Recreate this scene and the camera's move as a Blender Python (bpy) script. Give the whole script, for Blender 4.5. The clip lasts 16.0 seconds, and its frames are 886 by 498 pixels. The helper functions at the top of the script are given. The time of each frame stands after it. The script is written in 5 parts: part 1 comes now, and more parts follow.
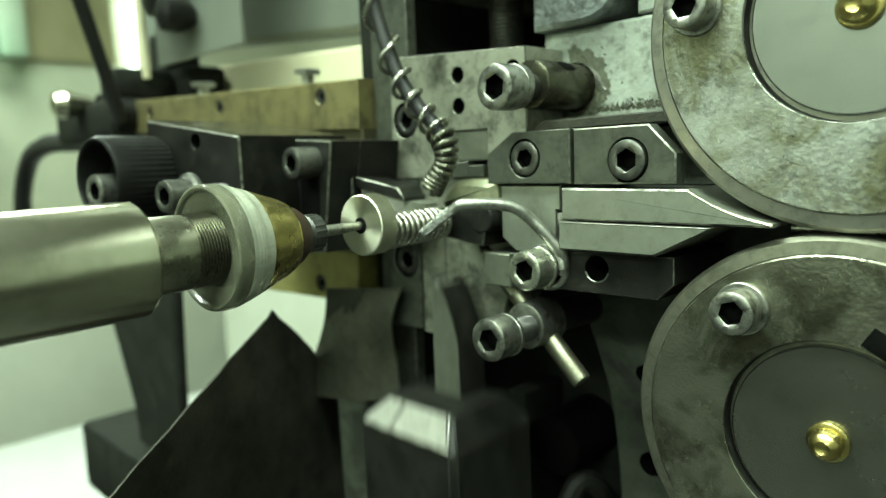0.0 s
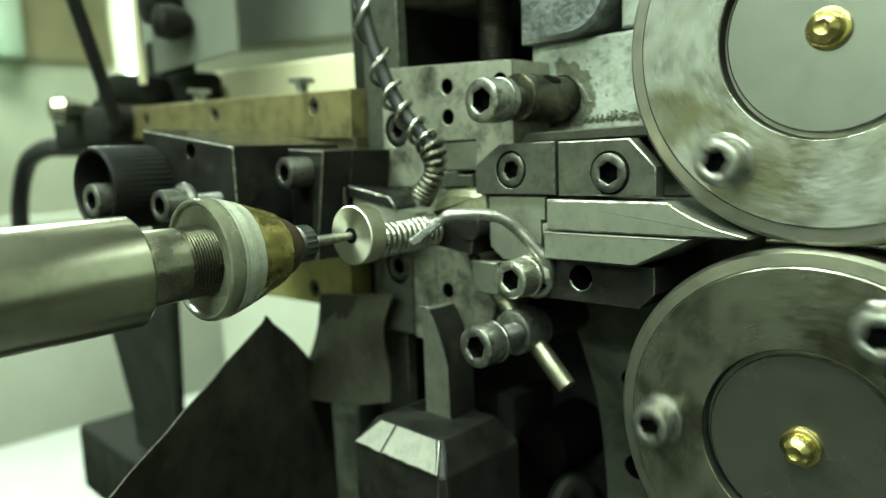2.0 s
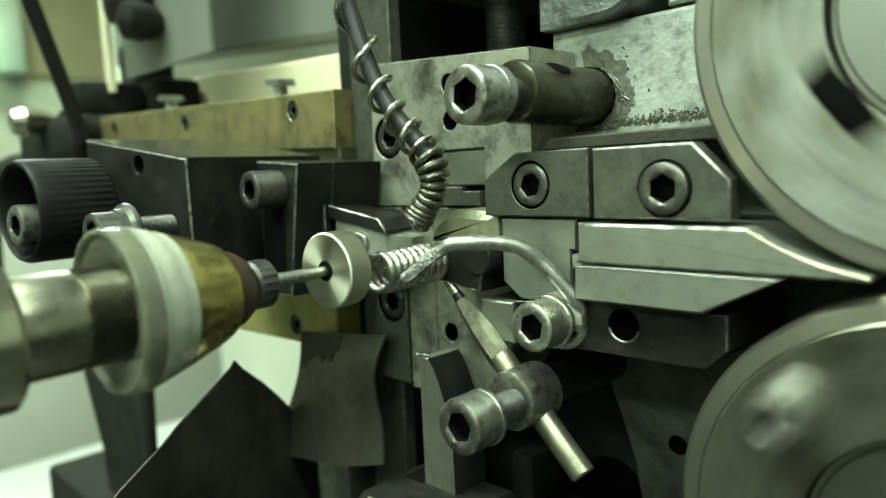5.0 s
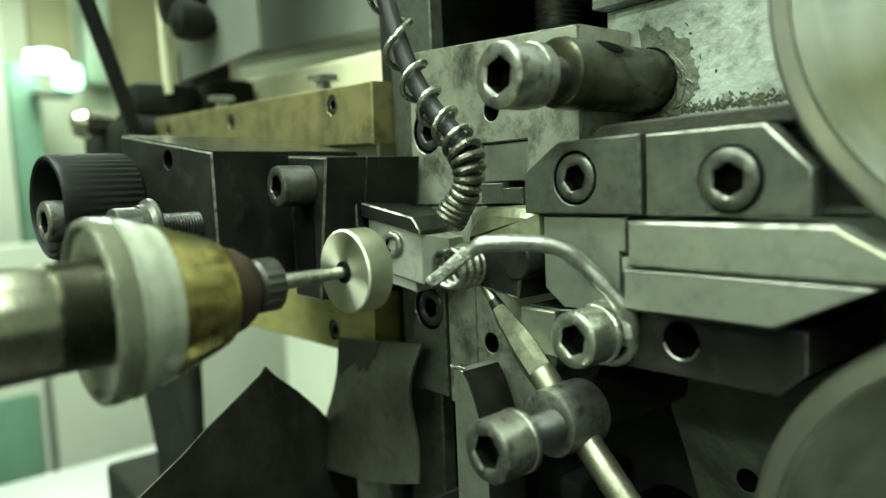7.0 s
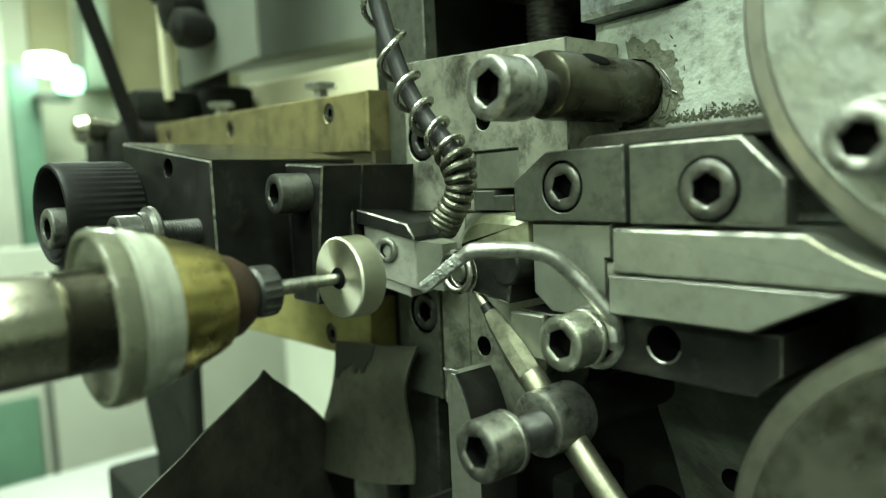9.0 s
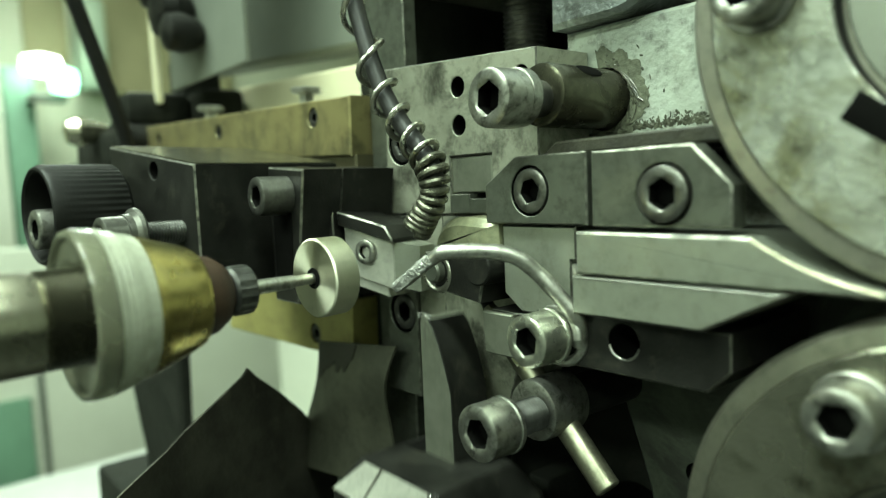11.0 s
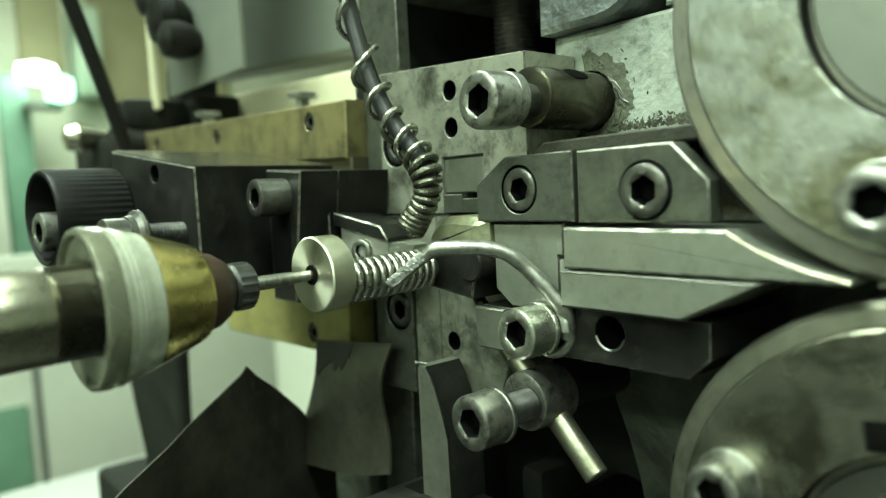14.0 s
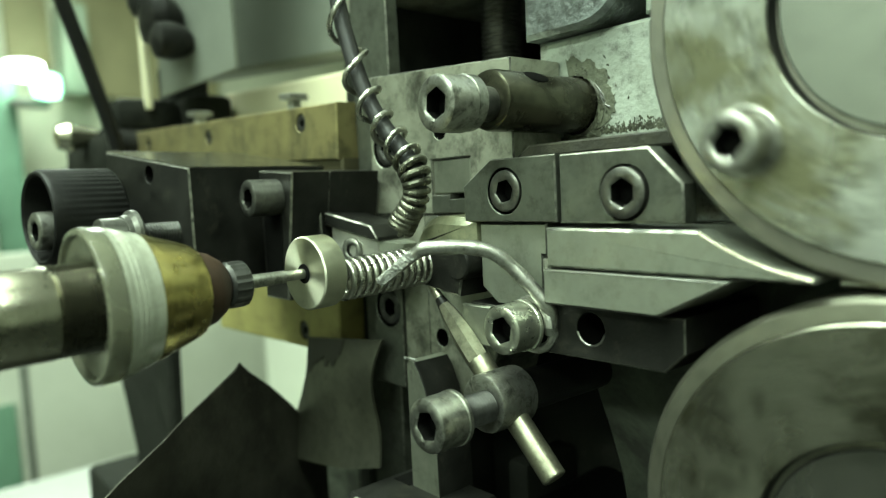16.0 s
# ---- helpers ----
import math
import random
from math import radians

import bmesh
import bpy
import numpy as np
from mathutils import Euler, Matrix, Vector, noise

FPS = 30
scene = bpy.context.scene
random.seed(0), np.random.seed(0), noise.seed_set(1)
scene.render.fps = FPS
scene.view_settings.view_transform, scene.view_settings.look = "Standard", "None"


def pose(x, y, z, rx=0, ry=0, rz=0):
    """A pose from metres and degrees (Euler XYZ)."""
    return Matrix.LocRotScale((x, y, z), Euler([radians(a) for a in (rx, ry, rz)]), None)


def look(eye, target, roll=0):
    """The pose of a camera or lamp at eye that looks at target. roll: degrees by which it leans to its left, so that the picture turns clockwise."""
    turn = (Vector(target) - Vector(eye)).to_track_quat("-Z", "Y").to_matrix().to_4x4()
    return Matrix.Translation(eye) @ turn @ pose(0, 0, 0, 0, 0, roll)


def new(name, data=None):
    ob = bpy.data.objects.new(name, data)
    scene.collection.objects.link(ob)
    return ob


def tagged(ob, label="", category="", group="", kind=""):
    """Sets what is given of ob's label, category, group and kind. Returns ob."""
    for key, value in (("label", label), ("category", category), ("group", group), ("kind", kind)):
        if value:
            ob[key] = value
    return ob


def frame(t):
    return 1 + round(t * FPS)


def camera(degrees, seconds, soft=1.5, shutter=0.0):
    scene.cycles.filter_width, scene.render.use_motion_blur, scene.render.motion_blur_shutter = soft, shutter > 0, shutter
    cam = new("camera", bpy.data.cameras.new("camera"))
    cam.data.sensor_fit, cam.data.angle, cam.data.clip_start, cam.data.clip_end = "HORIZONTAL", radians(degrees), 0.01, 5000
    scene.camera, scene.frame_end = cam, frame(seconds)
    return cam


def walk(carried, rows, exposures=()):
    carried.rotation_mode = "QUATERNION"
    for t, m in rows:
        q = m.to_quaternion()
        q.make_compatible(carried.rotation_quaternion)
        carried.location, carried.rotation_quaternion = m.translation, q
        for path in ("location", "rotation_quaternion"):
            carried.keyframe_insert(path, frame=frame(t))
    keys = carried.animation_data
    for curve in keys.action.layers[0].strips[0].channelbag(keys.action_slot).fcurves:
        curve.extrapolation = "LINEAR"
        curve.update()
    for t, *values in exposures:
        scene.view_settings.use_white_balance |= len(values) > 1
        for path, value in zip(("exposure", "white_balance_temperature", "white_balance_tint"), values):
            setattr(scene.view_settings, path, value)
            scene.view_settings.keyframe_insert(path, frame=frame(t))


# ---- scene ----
cam = camera(65.8, 16.0, soft=1.2, shutter=0.5)
PATH = [
    (0, (0.003, 0.003, 1.207), (-1.397, 1.408, 0.945), -2.3),
    (0.5, (0.004, 0.002, 1.207), (-1.394, 1.408, 0.948), -2.4),
    (1, (0.008, 0.002, 1.209), (-1.39, 1.409, 0.949), -2.3),
    (1.5, (0.01, 0.001, 1.211), (-1.387, 1.408, 0.949), -2.4),
    (2, (0.011, 0.001, 1.212), (-1.384, 1.41, 0.949), -2.3),
    (2.5, (0.011, 0.001, 1.212), (-1.386, 1.409, 0.956), -2.2),
    (3, (0.014, -0.003, 1.214), (-1.382, 1.406, 0.958), -2.4),
    (3.5, (0.022, -0.005, 1.215), (-1.374, 1.405, 0.964), -2.3),
    (4, (0.018, 0.002, 1.212), (-1.374, 1.418, 0.966), -2.4),
    (4.5, (-0.016, 0.028, 1.208), (-1.413, 1.439, 0.971), -2.7),
    (4.7, (-0.03, 0.038, 1.212), (-1.429, 1.448, 0.981), -2.7),
    (7, (-0.045, 0.076, 1.206), (-1.588, 1.334, 1.014), -2.6),
    (7.5, (-0.046, 0.077, 1.207), (-1.605, 1.315, 1.013), -2.7),
    (8, (-0.041, 0.076, 1.208), (-1.595, 1.32, 1.013), -2.6),
    (8.5, (-0.038, 0.075, 1.209), (-1.588, 1.324, 1.018), -2.7),
    (9, (-0.038, 0.074, 1.208), (-1.582, 1.332, 1.022), -2.7),
    (9.5, (-0.036, 0.075, 1.207), (-1.578, 1.335, 1.023), -2.7),
    (10, (-0.032, 0.077, 1.207), (-1.57, 1.342, 1.024), -2.4),
    (12.5, (-0.017, 0.071, 1.21), (-1.551, 1.342, 1.036), -2.7),
    (13, (-0.013, 0.073, 1.209), (-1.547, 1.346, 1.042), -2.6),
    (13.5, (-0.015, 0.071, 1.209), (-1.545, 1.349, 1.042), -2.6),
    (14, (-0.019, 0.07, 1.206), (-1.55, 1.347, 1.041), -2.9),
    (14.5, (-0.018, 0.069, 1.206), (-1.541, 1.355, 1.039), -2.8),
    (15, (-0.017, 0.067, 1.206), (-1.535, 1.358, 1.033), -3.0),
    (15.5, (-0.016, 0.067, 1.206), (-1.53, 1.362, 1.034), -2.8),
    (16, (-0.012, 0.065, 1.207), (-1.523, 1.363, 1.036), -2.8),
]
walk(cam, [(t, look(eye, target, roll)) for t, eye, target, roll in PATH])

# ---- light: unseen long ceiling tubes added over the workshop ----
cam.data.dof.use_dof = True
cam.data.dof.focus_distance = 0.250
cam.data.dof.aperture_fstop = 7.0

world = bpy.data.worlds.new("workshop_air")
world.use_nodes = True
scene.world = world
world.node_tree.nodes["Background"].inputs[0].default_value = (0.80, 1.0, 0.74, 1)
world.node_tree.nodes["Background"].inputs[1].default_value = 0.12
LAMP_COLOUR = (0.795, 1.0, 0.81)
TUBE_POWER = 6.35


# ---- materials ----
def mat(name, base, base2=None, metal=0.0, rough=0.5, rough2=None, scale=60.0, fine=900.0, bump=0.06,
        stain=None, stain_scale=25.0, stain_at=0.58, emit=0.0, coat=0.0, spec=0.5, grime=0.0, grime_scale=130.0):
    m = bpy.data.materials.new(name)
    m.use_nodes = True
    nt = m.node_tree
    b = nt.nodes["Principled BSDF"]
    link = nt.links.new
    b.inputs["Metallic"].default_value = metal
    b.inputs["Coat Weight"].default_value = coat
    b.inputs["Specular IOR Level"].default_value = spec
    b.inputs["Coat Roughness"].default_value = 0.15
    tc = nt.nodes.new("ShaderNodeTexCoord")
    n1 = nt.nodes.new("ShaderNodeTexNoise")
    n1.inputs["Scale"].default_value, n1.inputs["Detail"].default_value, n1.inputs["Roughness"].default_value = scale, 6, 0.62
    n2 = nt.nodes.new("ShaderNodeTexNoise")
    n2.inputs["Scale"].default_value, n2.inputs["Detail"].default_value = fine, 3
    link(tc.outputs["Object"], n1.inputs["Vector"])
    link(tc.outputs["Object"], n2.inputs["Vector"])
    base2 = base2 or tuple(c * 0.7 for c in base)
    ramp = nt.nodes.new("ShaderNodeMapRange")
    ramp.inputs["From Min"].default_value, ramp.inputs["From Max"].default_value = 0.35, 0.65
    link(n1.outputs["Fac"], ramp.inputs["Value"])
    mix = nt.nodes.new("ShaderNodeMix")
    mix.data_type = "RGBA"
    mix.inputs["A"].default_value, mix.inputs["B"].default_value = (*base, 1), (*base2, 1)
    link(ramp.outputs["Result"], mix.inputs["Factor"])
    out = mix.outputs["Result"]
    if stain:
        n3 = nt.nodes.new("ShaderNodeTexNoise")
        n3.inputs["Scale"].default_value, n3.inputs["Detail"].default_value, n3.inputs["Roughness"].default_value = stain_scale, 9, 0.7
        n3.inputs["Distortion"].default_value = 0.6
        link(tc.outputs["Object"], n3.inputs["Vector"])
        r3 = nt.nodes.new("ShaderNodeMapRange")
        r3.inputs["From Min"].default_value, r3.inputs["From Max"].default_value = stain_at, stain_at + 0.14
        r3.inputs["To Max"].default_value = 0.85
        link(n3.outputs["Fac"], r3.inputs["Value"])
        mix2 = nt.nodes.new("ShaderNodeMix")
        mix2.data_type = "RGBA"
        mix2.inputs["B"].default_value = (*stain, 1)
        link(r3.outputs["Result"], mix2.inputs["Factor"])
        link(out, mix2.inputs["A"])
        out = mix2.outputs["Result"]
    if grime:
        n4 = nt.nodes.new("ShaderNodeTexNoise")
        n4.inputs["Scale"].default_value, n4.inputs["Detail"].default_value, n4.inputs["Roughness"].default_value = grime_scale, 10, 0.75
        link(tc.outputs["Object"], n4.inputs["Vector"])
        r4 = nt.nodes.new("ShaderNodeMapRange")
        r4.inputs["From Min"].default_value, r4.inputs["From Max"].default_value = 0.50, 0.66
        r4.inputs["To Max"].default_value = grime
        link(n4.outputs["Fac"], r4.inputs["Value"])
        mix4 = nt.nodes.new("ShaderNodeMix")
        mix4.data_type = "RGBA"
        mix4.inputs["B"].default_value = (0.022, 0.021, 0.014, 1)
        link(r4.outputs["Result"], mix4.inputs["Factor"])
        link(out, mix4.inputs["A"])
        out = mix4.outputs["Result"]
    link(out, b.inputs["Base Color"])
    rr = nt.nodes.new("ShaderNodeMapRange")
    rr.inputs["From Min"].default_value, rr.inputs["From Max"].default_value = 0.3, 0.7
    rr.inputs["To Min"].default_value, rr.inputs["To Max"].default_value = rough, rough2 if rough2 else min(1, rough * 1.45)
    link(n1.outputs["Fac"], rr.inputs["Value"])
    link(rr.outputs["Result"], b.inputs["Roughness"])
    if bump:
        bp = nt.nodes.new("ShaderNodeBump")
        bp.inputs["Strength"].default_value, bp.inputs["Distance"].default_value = bump, 0.0012
        link(n2.outputs["Fac"], bp.inputs["Height"])
        link(bp.outputs["Normal"], b.inputs["Normal"])
    if emit:
        b.inputs["Emission Color"].default_value, b.inputs["Emission Strength"].default_value = (*base, 1), emit
    return m


M_NECK = mat("oiled_neck_steel", (0.40, 0.39, 0.30), (0.29, 0.28, 0.21), 1.0, 0.22, 0.34, scale=70, fine=1200, bump=0.04, grime=0.35, grime_scale=90)
M_BRIGHTSCREW = mat("bright_oiled_screw_steel", (0.62, 0.63, 0.54), (0.48, 0.49, 0.41), 0.95, 0.24, 0.36, scale=200, fine=1500, bump=0.05, grime=0.3, grime_scale=260)
M_BLADE = mat("oil_filmed_blade_steel", (0.28, 0.29, 0.235), (0.18, 0.19, 0.15), 0.75, 0.34, 0.5, scale=60, fine=900, bump=0.06, stain=(0.09, 0.09, 0.07), stain_scale=60, stain_at=0.55)
M_SMUDGE = mat("black_oil_smudge", (0.018, 0.018, 0.014), (0.032, 0.031, 0.024), 0.2, 0.4, 0.6, scale=120, fine=500, bump=0.1, spec=0.25)
M_CHROME = mat("polished_steel", (0.76, 0.73, 0.58), (0.60, 0.575, 0.45), 1.0, 0.17, 0.28, scale=25, fine=1200, bump=0.03, grime=0.28, grime_scale=60)
M_STEEL = mat("machined_steel", (0.50, 0.50, 0.46), (0.38, 0.38, 0.34), 1.0, 0.30, 0.45, scale=120, fine=1400, bump=0.05, grime=0.35)
M_WIRE = mat("spring_wire", (0.52, 0.515, 0.45), (0.34, 0.335, 0.285), 1.0, 0.22, 0.38, scale=300, fine=1500, bump=0.04, grime=0.4, grime_scale=500)
M_CAPOIL = mat("yellow_oiled_steel", (0.27, 0.275, 0.175), (0.17, 0.175, 0.105), 0.25, 0.26, 0.42, scale=90, fine=260, bump=0.45, grime=0.4, grime_scale=140)
M_FINGER = mat("dull_wire_steel", (0.40, 0.40, 0.36), (0.27, 0.27, 0.235), 0.92, 0.32, 0.5, scale=260, fine=1200, bump=0.10, grime=0.5, grime_scale=330)
M_SCAR = mat("scarred_flat_steel", (0.44, 0.45, 0.42), (0.20, 0.20, 0.18), 0.7, 0.30, 0.6, scale=420, fine=1100, bump=0.7, stain=(0.05, 0.05, 0.045), stain_scale=300, stain_at=0.5)
M_COILDIRT = mat("oil_blackened_wire", (0.19, 0.19, 0.145), (0.08, 0.08, 0.060), 0.85, 0.22, 0.42, scale=300, fine=1300, bump=0.12, stain=(0.34, 0.34, 0.30), stain_scale=210, stain_at=0.60, grime=0.6, grime_scale=260)
M_DISC = mat("turned_disc_steel", (0.76, 0.75, 0.60), (0.66, 0.65, 0.51), 1.0, 0.33, 0.38, scale=60, fine=1500, bump=0.02, grime=0.12)
M_YELLOWBRASS = mat("dull_yellow_brass", (0.40, 0.36, 0.13), (0.31, 0.28, 0.10), 0.35, 0.42, 0.6, scale=28, fine=800, bump=0.05, grime=0.35, grime_scale=60)
M_ROD = mat("oiled_tool_rod_steel", (0.36, 0.355, 0.265), (0.22, 0.215, 0.155), 0.9, 0.30, 0.46, scale=130, fine=1200, bump=0.06, grime=0.5, grime_scale=150)
M_SCRAPED = mat("scraped_blue_steel", (0.20, 0.22, 0.215), (0.11, 0.12, 0.115), 0.4, 0.28, 0.5, scale=110, fine=420, bump=0.6, stain=(0.04, 0.042, 0.038), stain_scale=60, stain_at=0.52)
M_FILM = mat("brown_grease_film", (0.045, 0.044, 0.032), (0.024, 0.023, 0.017), 0.0, 0.28, 0.5, scale=120, fine=500, bump=0.4, grime=0.6, grime_scale=200)
M_OILTOP = mat("oil_wet_top_steel", (0.22, 0.21, 0.15), (0.15, 0.145, 0.10), 0.8, 0.12, 0.22, scale=40, fine=900, bump=0.02, grime=0.3)
M_POINT = mat("bare_point_steel", (0.50, 0.50, 0.44), (0.38, 0.38, 0.33), 0.6, 0.32, 0.45, scale=110, fine=1400, bump=0.06, grime=0.3, grime_scale=150)
M_GROUND = mat("ground_guide_steel", (0.33, 0.345, 0.285), (0.265, 0.28, 0.23), 0.75, 0.38, 0.5, scale=70, fine=1700, bump=0.04, grime=0.25)
M_GUNMETAL = mat("oiled_dark_steel", (0.125, 0.133, 0.108), (0.083, 0.089, 0.071), 0.65, 0.36, 0.5, scale=90, fine=1400, bump=0.05, stain=(0.05, 0.05, 0.04), stain_scale=60, stain_at=0.53, grime=0.5)
M_BLACK = mat("black_oxide_steel", (0.008, 0.008, 0.0072), (0.017, 0.017, 0.0145), 0.15, 0.28, 0.55, scale=60, fine=900, bump=0.12, stain=(0.034, 0.033, 0.025), stain_scale=70, stain_at=0.55, spec=0.2)
M_SCREW = mat("oiled_screw_steel", (0.43, 0.43, 0.39), (0.30, 0.30, 0.265), 0.95, 0.27, 0.42, scale=200, fine=1500, bump=0.05, stain=(0.06, 0.06, 0.05), stain_scale=180, stain_at=0.53, grime=0.55, grime_scale=260)
M_DARKSCREW = mat("blackened_screw_steel", (0.10, 0.10, 0.095), (0.05, 0.05, 0.045), 0.8, 0.28, 0.45, scale=200, fine=1500, bump=0.06)
M_MIDSCREW = mat("worn_screw_steel", (0.20, 0.20, 0.18), (0.12, 0.12, 0.105), 0.9, 0.28, 0.42, scale=200, fine=1500, bump=0.05, grime=0.4, grime_scale=260)
M_OILBAR = mat("oil_darkened_bar_steel", (0.105, 0.102, 0.070), (0.05, 0.049, 0.034), 0.85, 0.18, 0.34, scale=90, fine=1200, bump=0.05, grime=0.5, grime_scale=120)
M_KNOB = mat("black_plastic_knob", (0.006, 0.006, 0.0055), (0.011, 0.011, 0.010), 0.0, 0.38, 0.55, scale=80, fine=700, bump=0.08, spec=0.16)
# Near black: shade inside sockets, holes and slots put into the colour.
M_SOCKET = mat("recess_shade_black", (0.003, 0.003, 0.0027), (0.005, 0.005, 0.0045), 0.0, 0.7, scale=300, spec=0.03)
M_SLIDE = mat("stained_slide_plate", (0.37, 0.375, 0.30), (0.25, 0.255, 0.20), 0.55, 0.36, 0.55, scale=45, fine=1100, bump=0.08, stain=(0.075, 0.078, 0.06), stain_scale=38, stain_at=0.49, grime=0.7, grime_scale=70)
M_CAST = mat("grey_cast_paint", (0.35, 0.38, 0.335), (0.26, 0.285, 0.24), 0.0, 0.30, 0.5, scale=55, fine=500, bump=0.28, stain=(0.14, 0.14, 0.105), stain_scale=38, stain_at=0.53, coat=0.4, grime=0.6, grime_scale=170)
# Dark castings, and recess walls with their shade put into the colour.
M_DARKCAST = mat("dark_casting_and_shade", (0.011, 0.012, 0.010), (0.022, 0.023, 0.019), 0.0, 0.45, 0.8, scale=40, fine=400, bump=0.25, stain=(0.03, 0.03, 0.025), stain_scale=50, stain_at=0.58, spec=0.05)
M_DARKERCAST = mat("darker_casting_paint", (0.066, 0.075, 0.055), (0.038, 0.043, 0.032), 0.0, 0.42, 0.7, scale=35, fine=500, bump=0.2, stain=(0.016, 0.016, 0.013), stain_scale=25, stain_at=0.45, spec=0.3)
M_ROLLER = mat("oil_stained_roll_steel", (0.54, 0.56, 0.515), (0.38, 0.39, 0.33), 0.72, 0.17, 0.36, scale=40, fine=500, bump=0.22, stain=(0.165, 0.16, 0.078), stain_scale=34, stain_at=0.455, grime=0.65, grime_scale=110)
# Lower roll: more oil stain, and its shade put into a darker steel.
M_ROLLER_SHADED = mat("shaded_oily_roll_steel", (0.38, 0.38, 0.295), (0.25, 0.25, 0.19), 0.92, 0.20, 0.32, scale=40, fine=700, bump=0.12, stain=(0.09, 0.088, 0.055), stain_scale=42, stain_at=0.47, grime=0.6, grime_scale=50)
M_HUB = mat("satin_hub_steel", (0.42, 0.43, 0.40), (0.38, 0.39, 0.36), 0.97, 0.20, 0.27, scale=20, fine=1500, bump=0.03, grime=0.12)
# Shaded copy of the hub steel for the lower roll.
M_HUBDARK = mat("shaded_hub_steel", (0.29, 0.29, 0.25), (0.24, 0.24, 0.205), 0.95, 0.22, 0.30, scale=25, fine=1500, bump=0.03, grime=0.2)
# Lower roll's edge, dimmed in colour as if in shade.
M_RIMDARK = mat("shaded_roll_edge", (0.32, 0.315, 0.25), (0.22, 0.218, 0.17), 0.9, 0.30, 0.42, scale=90, fine=1200, bump=0.04, grime=0.4)
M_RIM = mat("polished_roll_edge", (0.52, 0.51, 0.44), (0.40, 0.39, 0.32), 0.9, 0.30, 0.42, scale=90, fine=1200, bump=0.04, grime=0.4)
M_BRASS = mat("bright_brass", (0.62, 0.52, 0.20), (0.47, 0.39, 0.14), 1.0, 0.20, 0.32, scale=60, fine=1200, bump=0.03, grime=0.2, grime_scale=150)
M_OILFILM = mat("wet_oil_film", (0.13, 0.138, 0.10), (0.075, 0.080, 0.058), 0.0, 0.12, 0.3, scale=160, fine=450, bump=0.5, grime=0.6, grime_scale=220)
M_GREASE = mat("dirty_grease", (0.075, 0.078, 0.055), (0.025, 0.026, 0.018), 0.0, 0.12, 0.3, scale=300, fine=900, bump=0.2)
M_OLDBRASS = mat("tarnished_brass", (0.40, 0.345, 0.165), (0.30, 0.26, 0.125), 0.75, 0.30, 0.46, scale=16, fine=800, bump=0.05, stain=(0.17, 0.155, 0.085), stain_scale=22, stain_at=0.49, grime=0.45, grime_scale=60)
M_CLEAR = mat("clouded_clear_plastic", (0.28, 0.285, 0.20), (0.18, 0.185, 0.13), 0.0, 0.14, 0.26, scale=60, fine=700, bump=0.05, coat=0.1)
# Brass bar's reflection on the oily top is put into this olive.
M_TABLE = mat("brass_reflection_olive", (0.10, 0.09, 0.05), (0.07, 0.064, 0.036), 0.5, 0.32, 0.5, scale=30, fine=800, bump=0.05)
M_PLASTIC = mat("milky_plastic", (0.44, 0.455, 0.37), (0.26, 0.27, 0.21), 0.0, 0.2, 0.35, scale=60, fine=400, bump=0.15, coat=0.3, grime=0.15)
M_BROWN = mat("brown_bakelite", (0.040, 0.019, 0.009), (0.022, 0.012, 0.007), 0.0, 0.45, 0.6, scale=120)
M_SHEET = mat("oily_sheet_iron", (0.068, 0.066, 0.052), (0.030, 0.029, 0.023), 0.45, 0.34, 0.55, scale=35, fine=500, bump=0.3, stain=(0.085, 0.078, 0.058), stain_scale=90, stain_at=0.57, spec=0.2)
M_CURL = mat("grey_sheet_iron", (0.088, 0.089, 0.064), (0.048, 0.049, 0.035), 0.5, 0.38, 0.55, scale=35, fine=700, bump=0.10, stain=(0.04, 0.04, 0.03), stain_scale=40, stain_at=0.52, grime=0.6)
M_RUBBER = mat("black_cable_sheath", (0.014, 0.014, 0.014), (0.022, 0.022, 0.02), 0.0, 0.40, 0.55, scale=200, spec=0.3)
M_CREAM = mat("cream_machine_paint", (0.72, 0.68, 0.47), (0.64, 0.61, 0.42), 0.0, 0.45, 0.6, scale=6, fine=200, bump=0.04)
M_GREYPANEL = mat("grey_machine_paint", (0.18, 0.195, 0.165), (0.14, 0.153, 0.128), 0.0, 0.45, 0.6, scale=8, fine=300, bump=0.06, spec=0.3)
M_WALL = mat("pale_workshop_wall", (0.60, 0.61, 0.47), (0.53, 0.55, 0.42), 0.0, 0.7, scale=3, fine=80, bump=0.05)
M_PALEGREEN = mat("faded_green_paint", (0.30, 0.36, 0.27), (0.25, 0.31, 0.23), 0.0, 0.5, scale=5, fine=200)
M_GREEN = mat("green_machine_paint", (0.17, 0.32, 0.22), (0.13, 0.25, 0.17), 0.0, 0.45, scale=5, fine=200)
M_BEIGE = mat("olive_beige_panel", (0.34, 0.31, 0.17), (0.29, 0.27, 0.15), 0.0, 0.6, scale=4, fine=200)
M_FLOOR = mat("workshop_floor", (0.035, 0.038, 0.032), (0.025, 0.028, 0.024), 0.0, 0.5, scale=3, fine=60)
M_CEIL = mat("workshop_ceiling", (0.45, 0.46, 0.41), (0.40, 0.41, 0.36), 0.0, 0.8, scale=2, fine=50)
# For unseen surfaces that only shape what the steel reflects.
M_DADO = mat("unseen_dark_wall", (0.028, 0.032, 0.026), (0.02, 0.023, 0.019), 0.0, 0.7, scale=3, fine=80, bump=0.05)
M_DIMWALL = mat("unseen_grey_wall", (0.42, 0.44, 0.38), (0.36, 0.38, 0.32), 0.0, 0.7, scale=3, fine=80, bump=0.05)
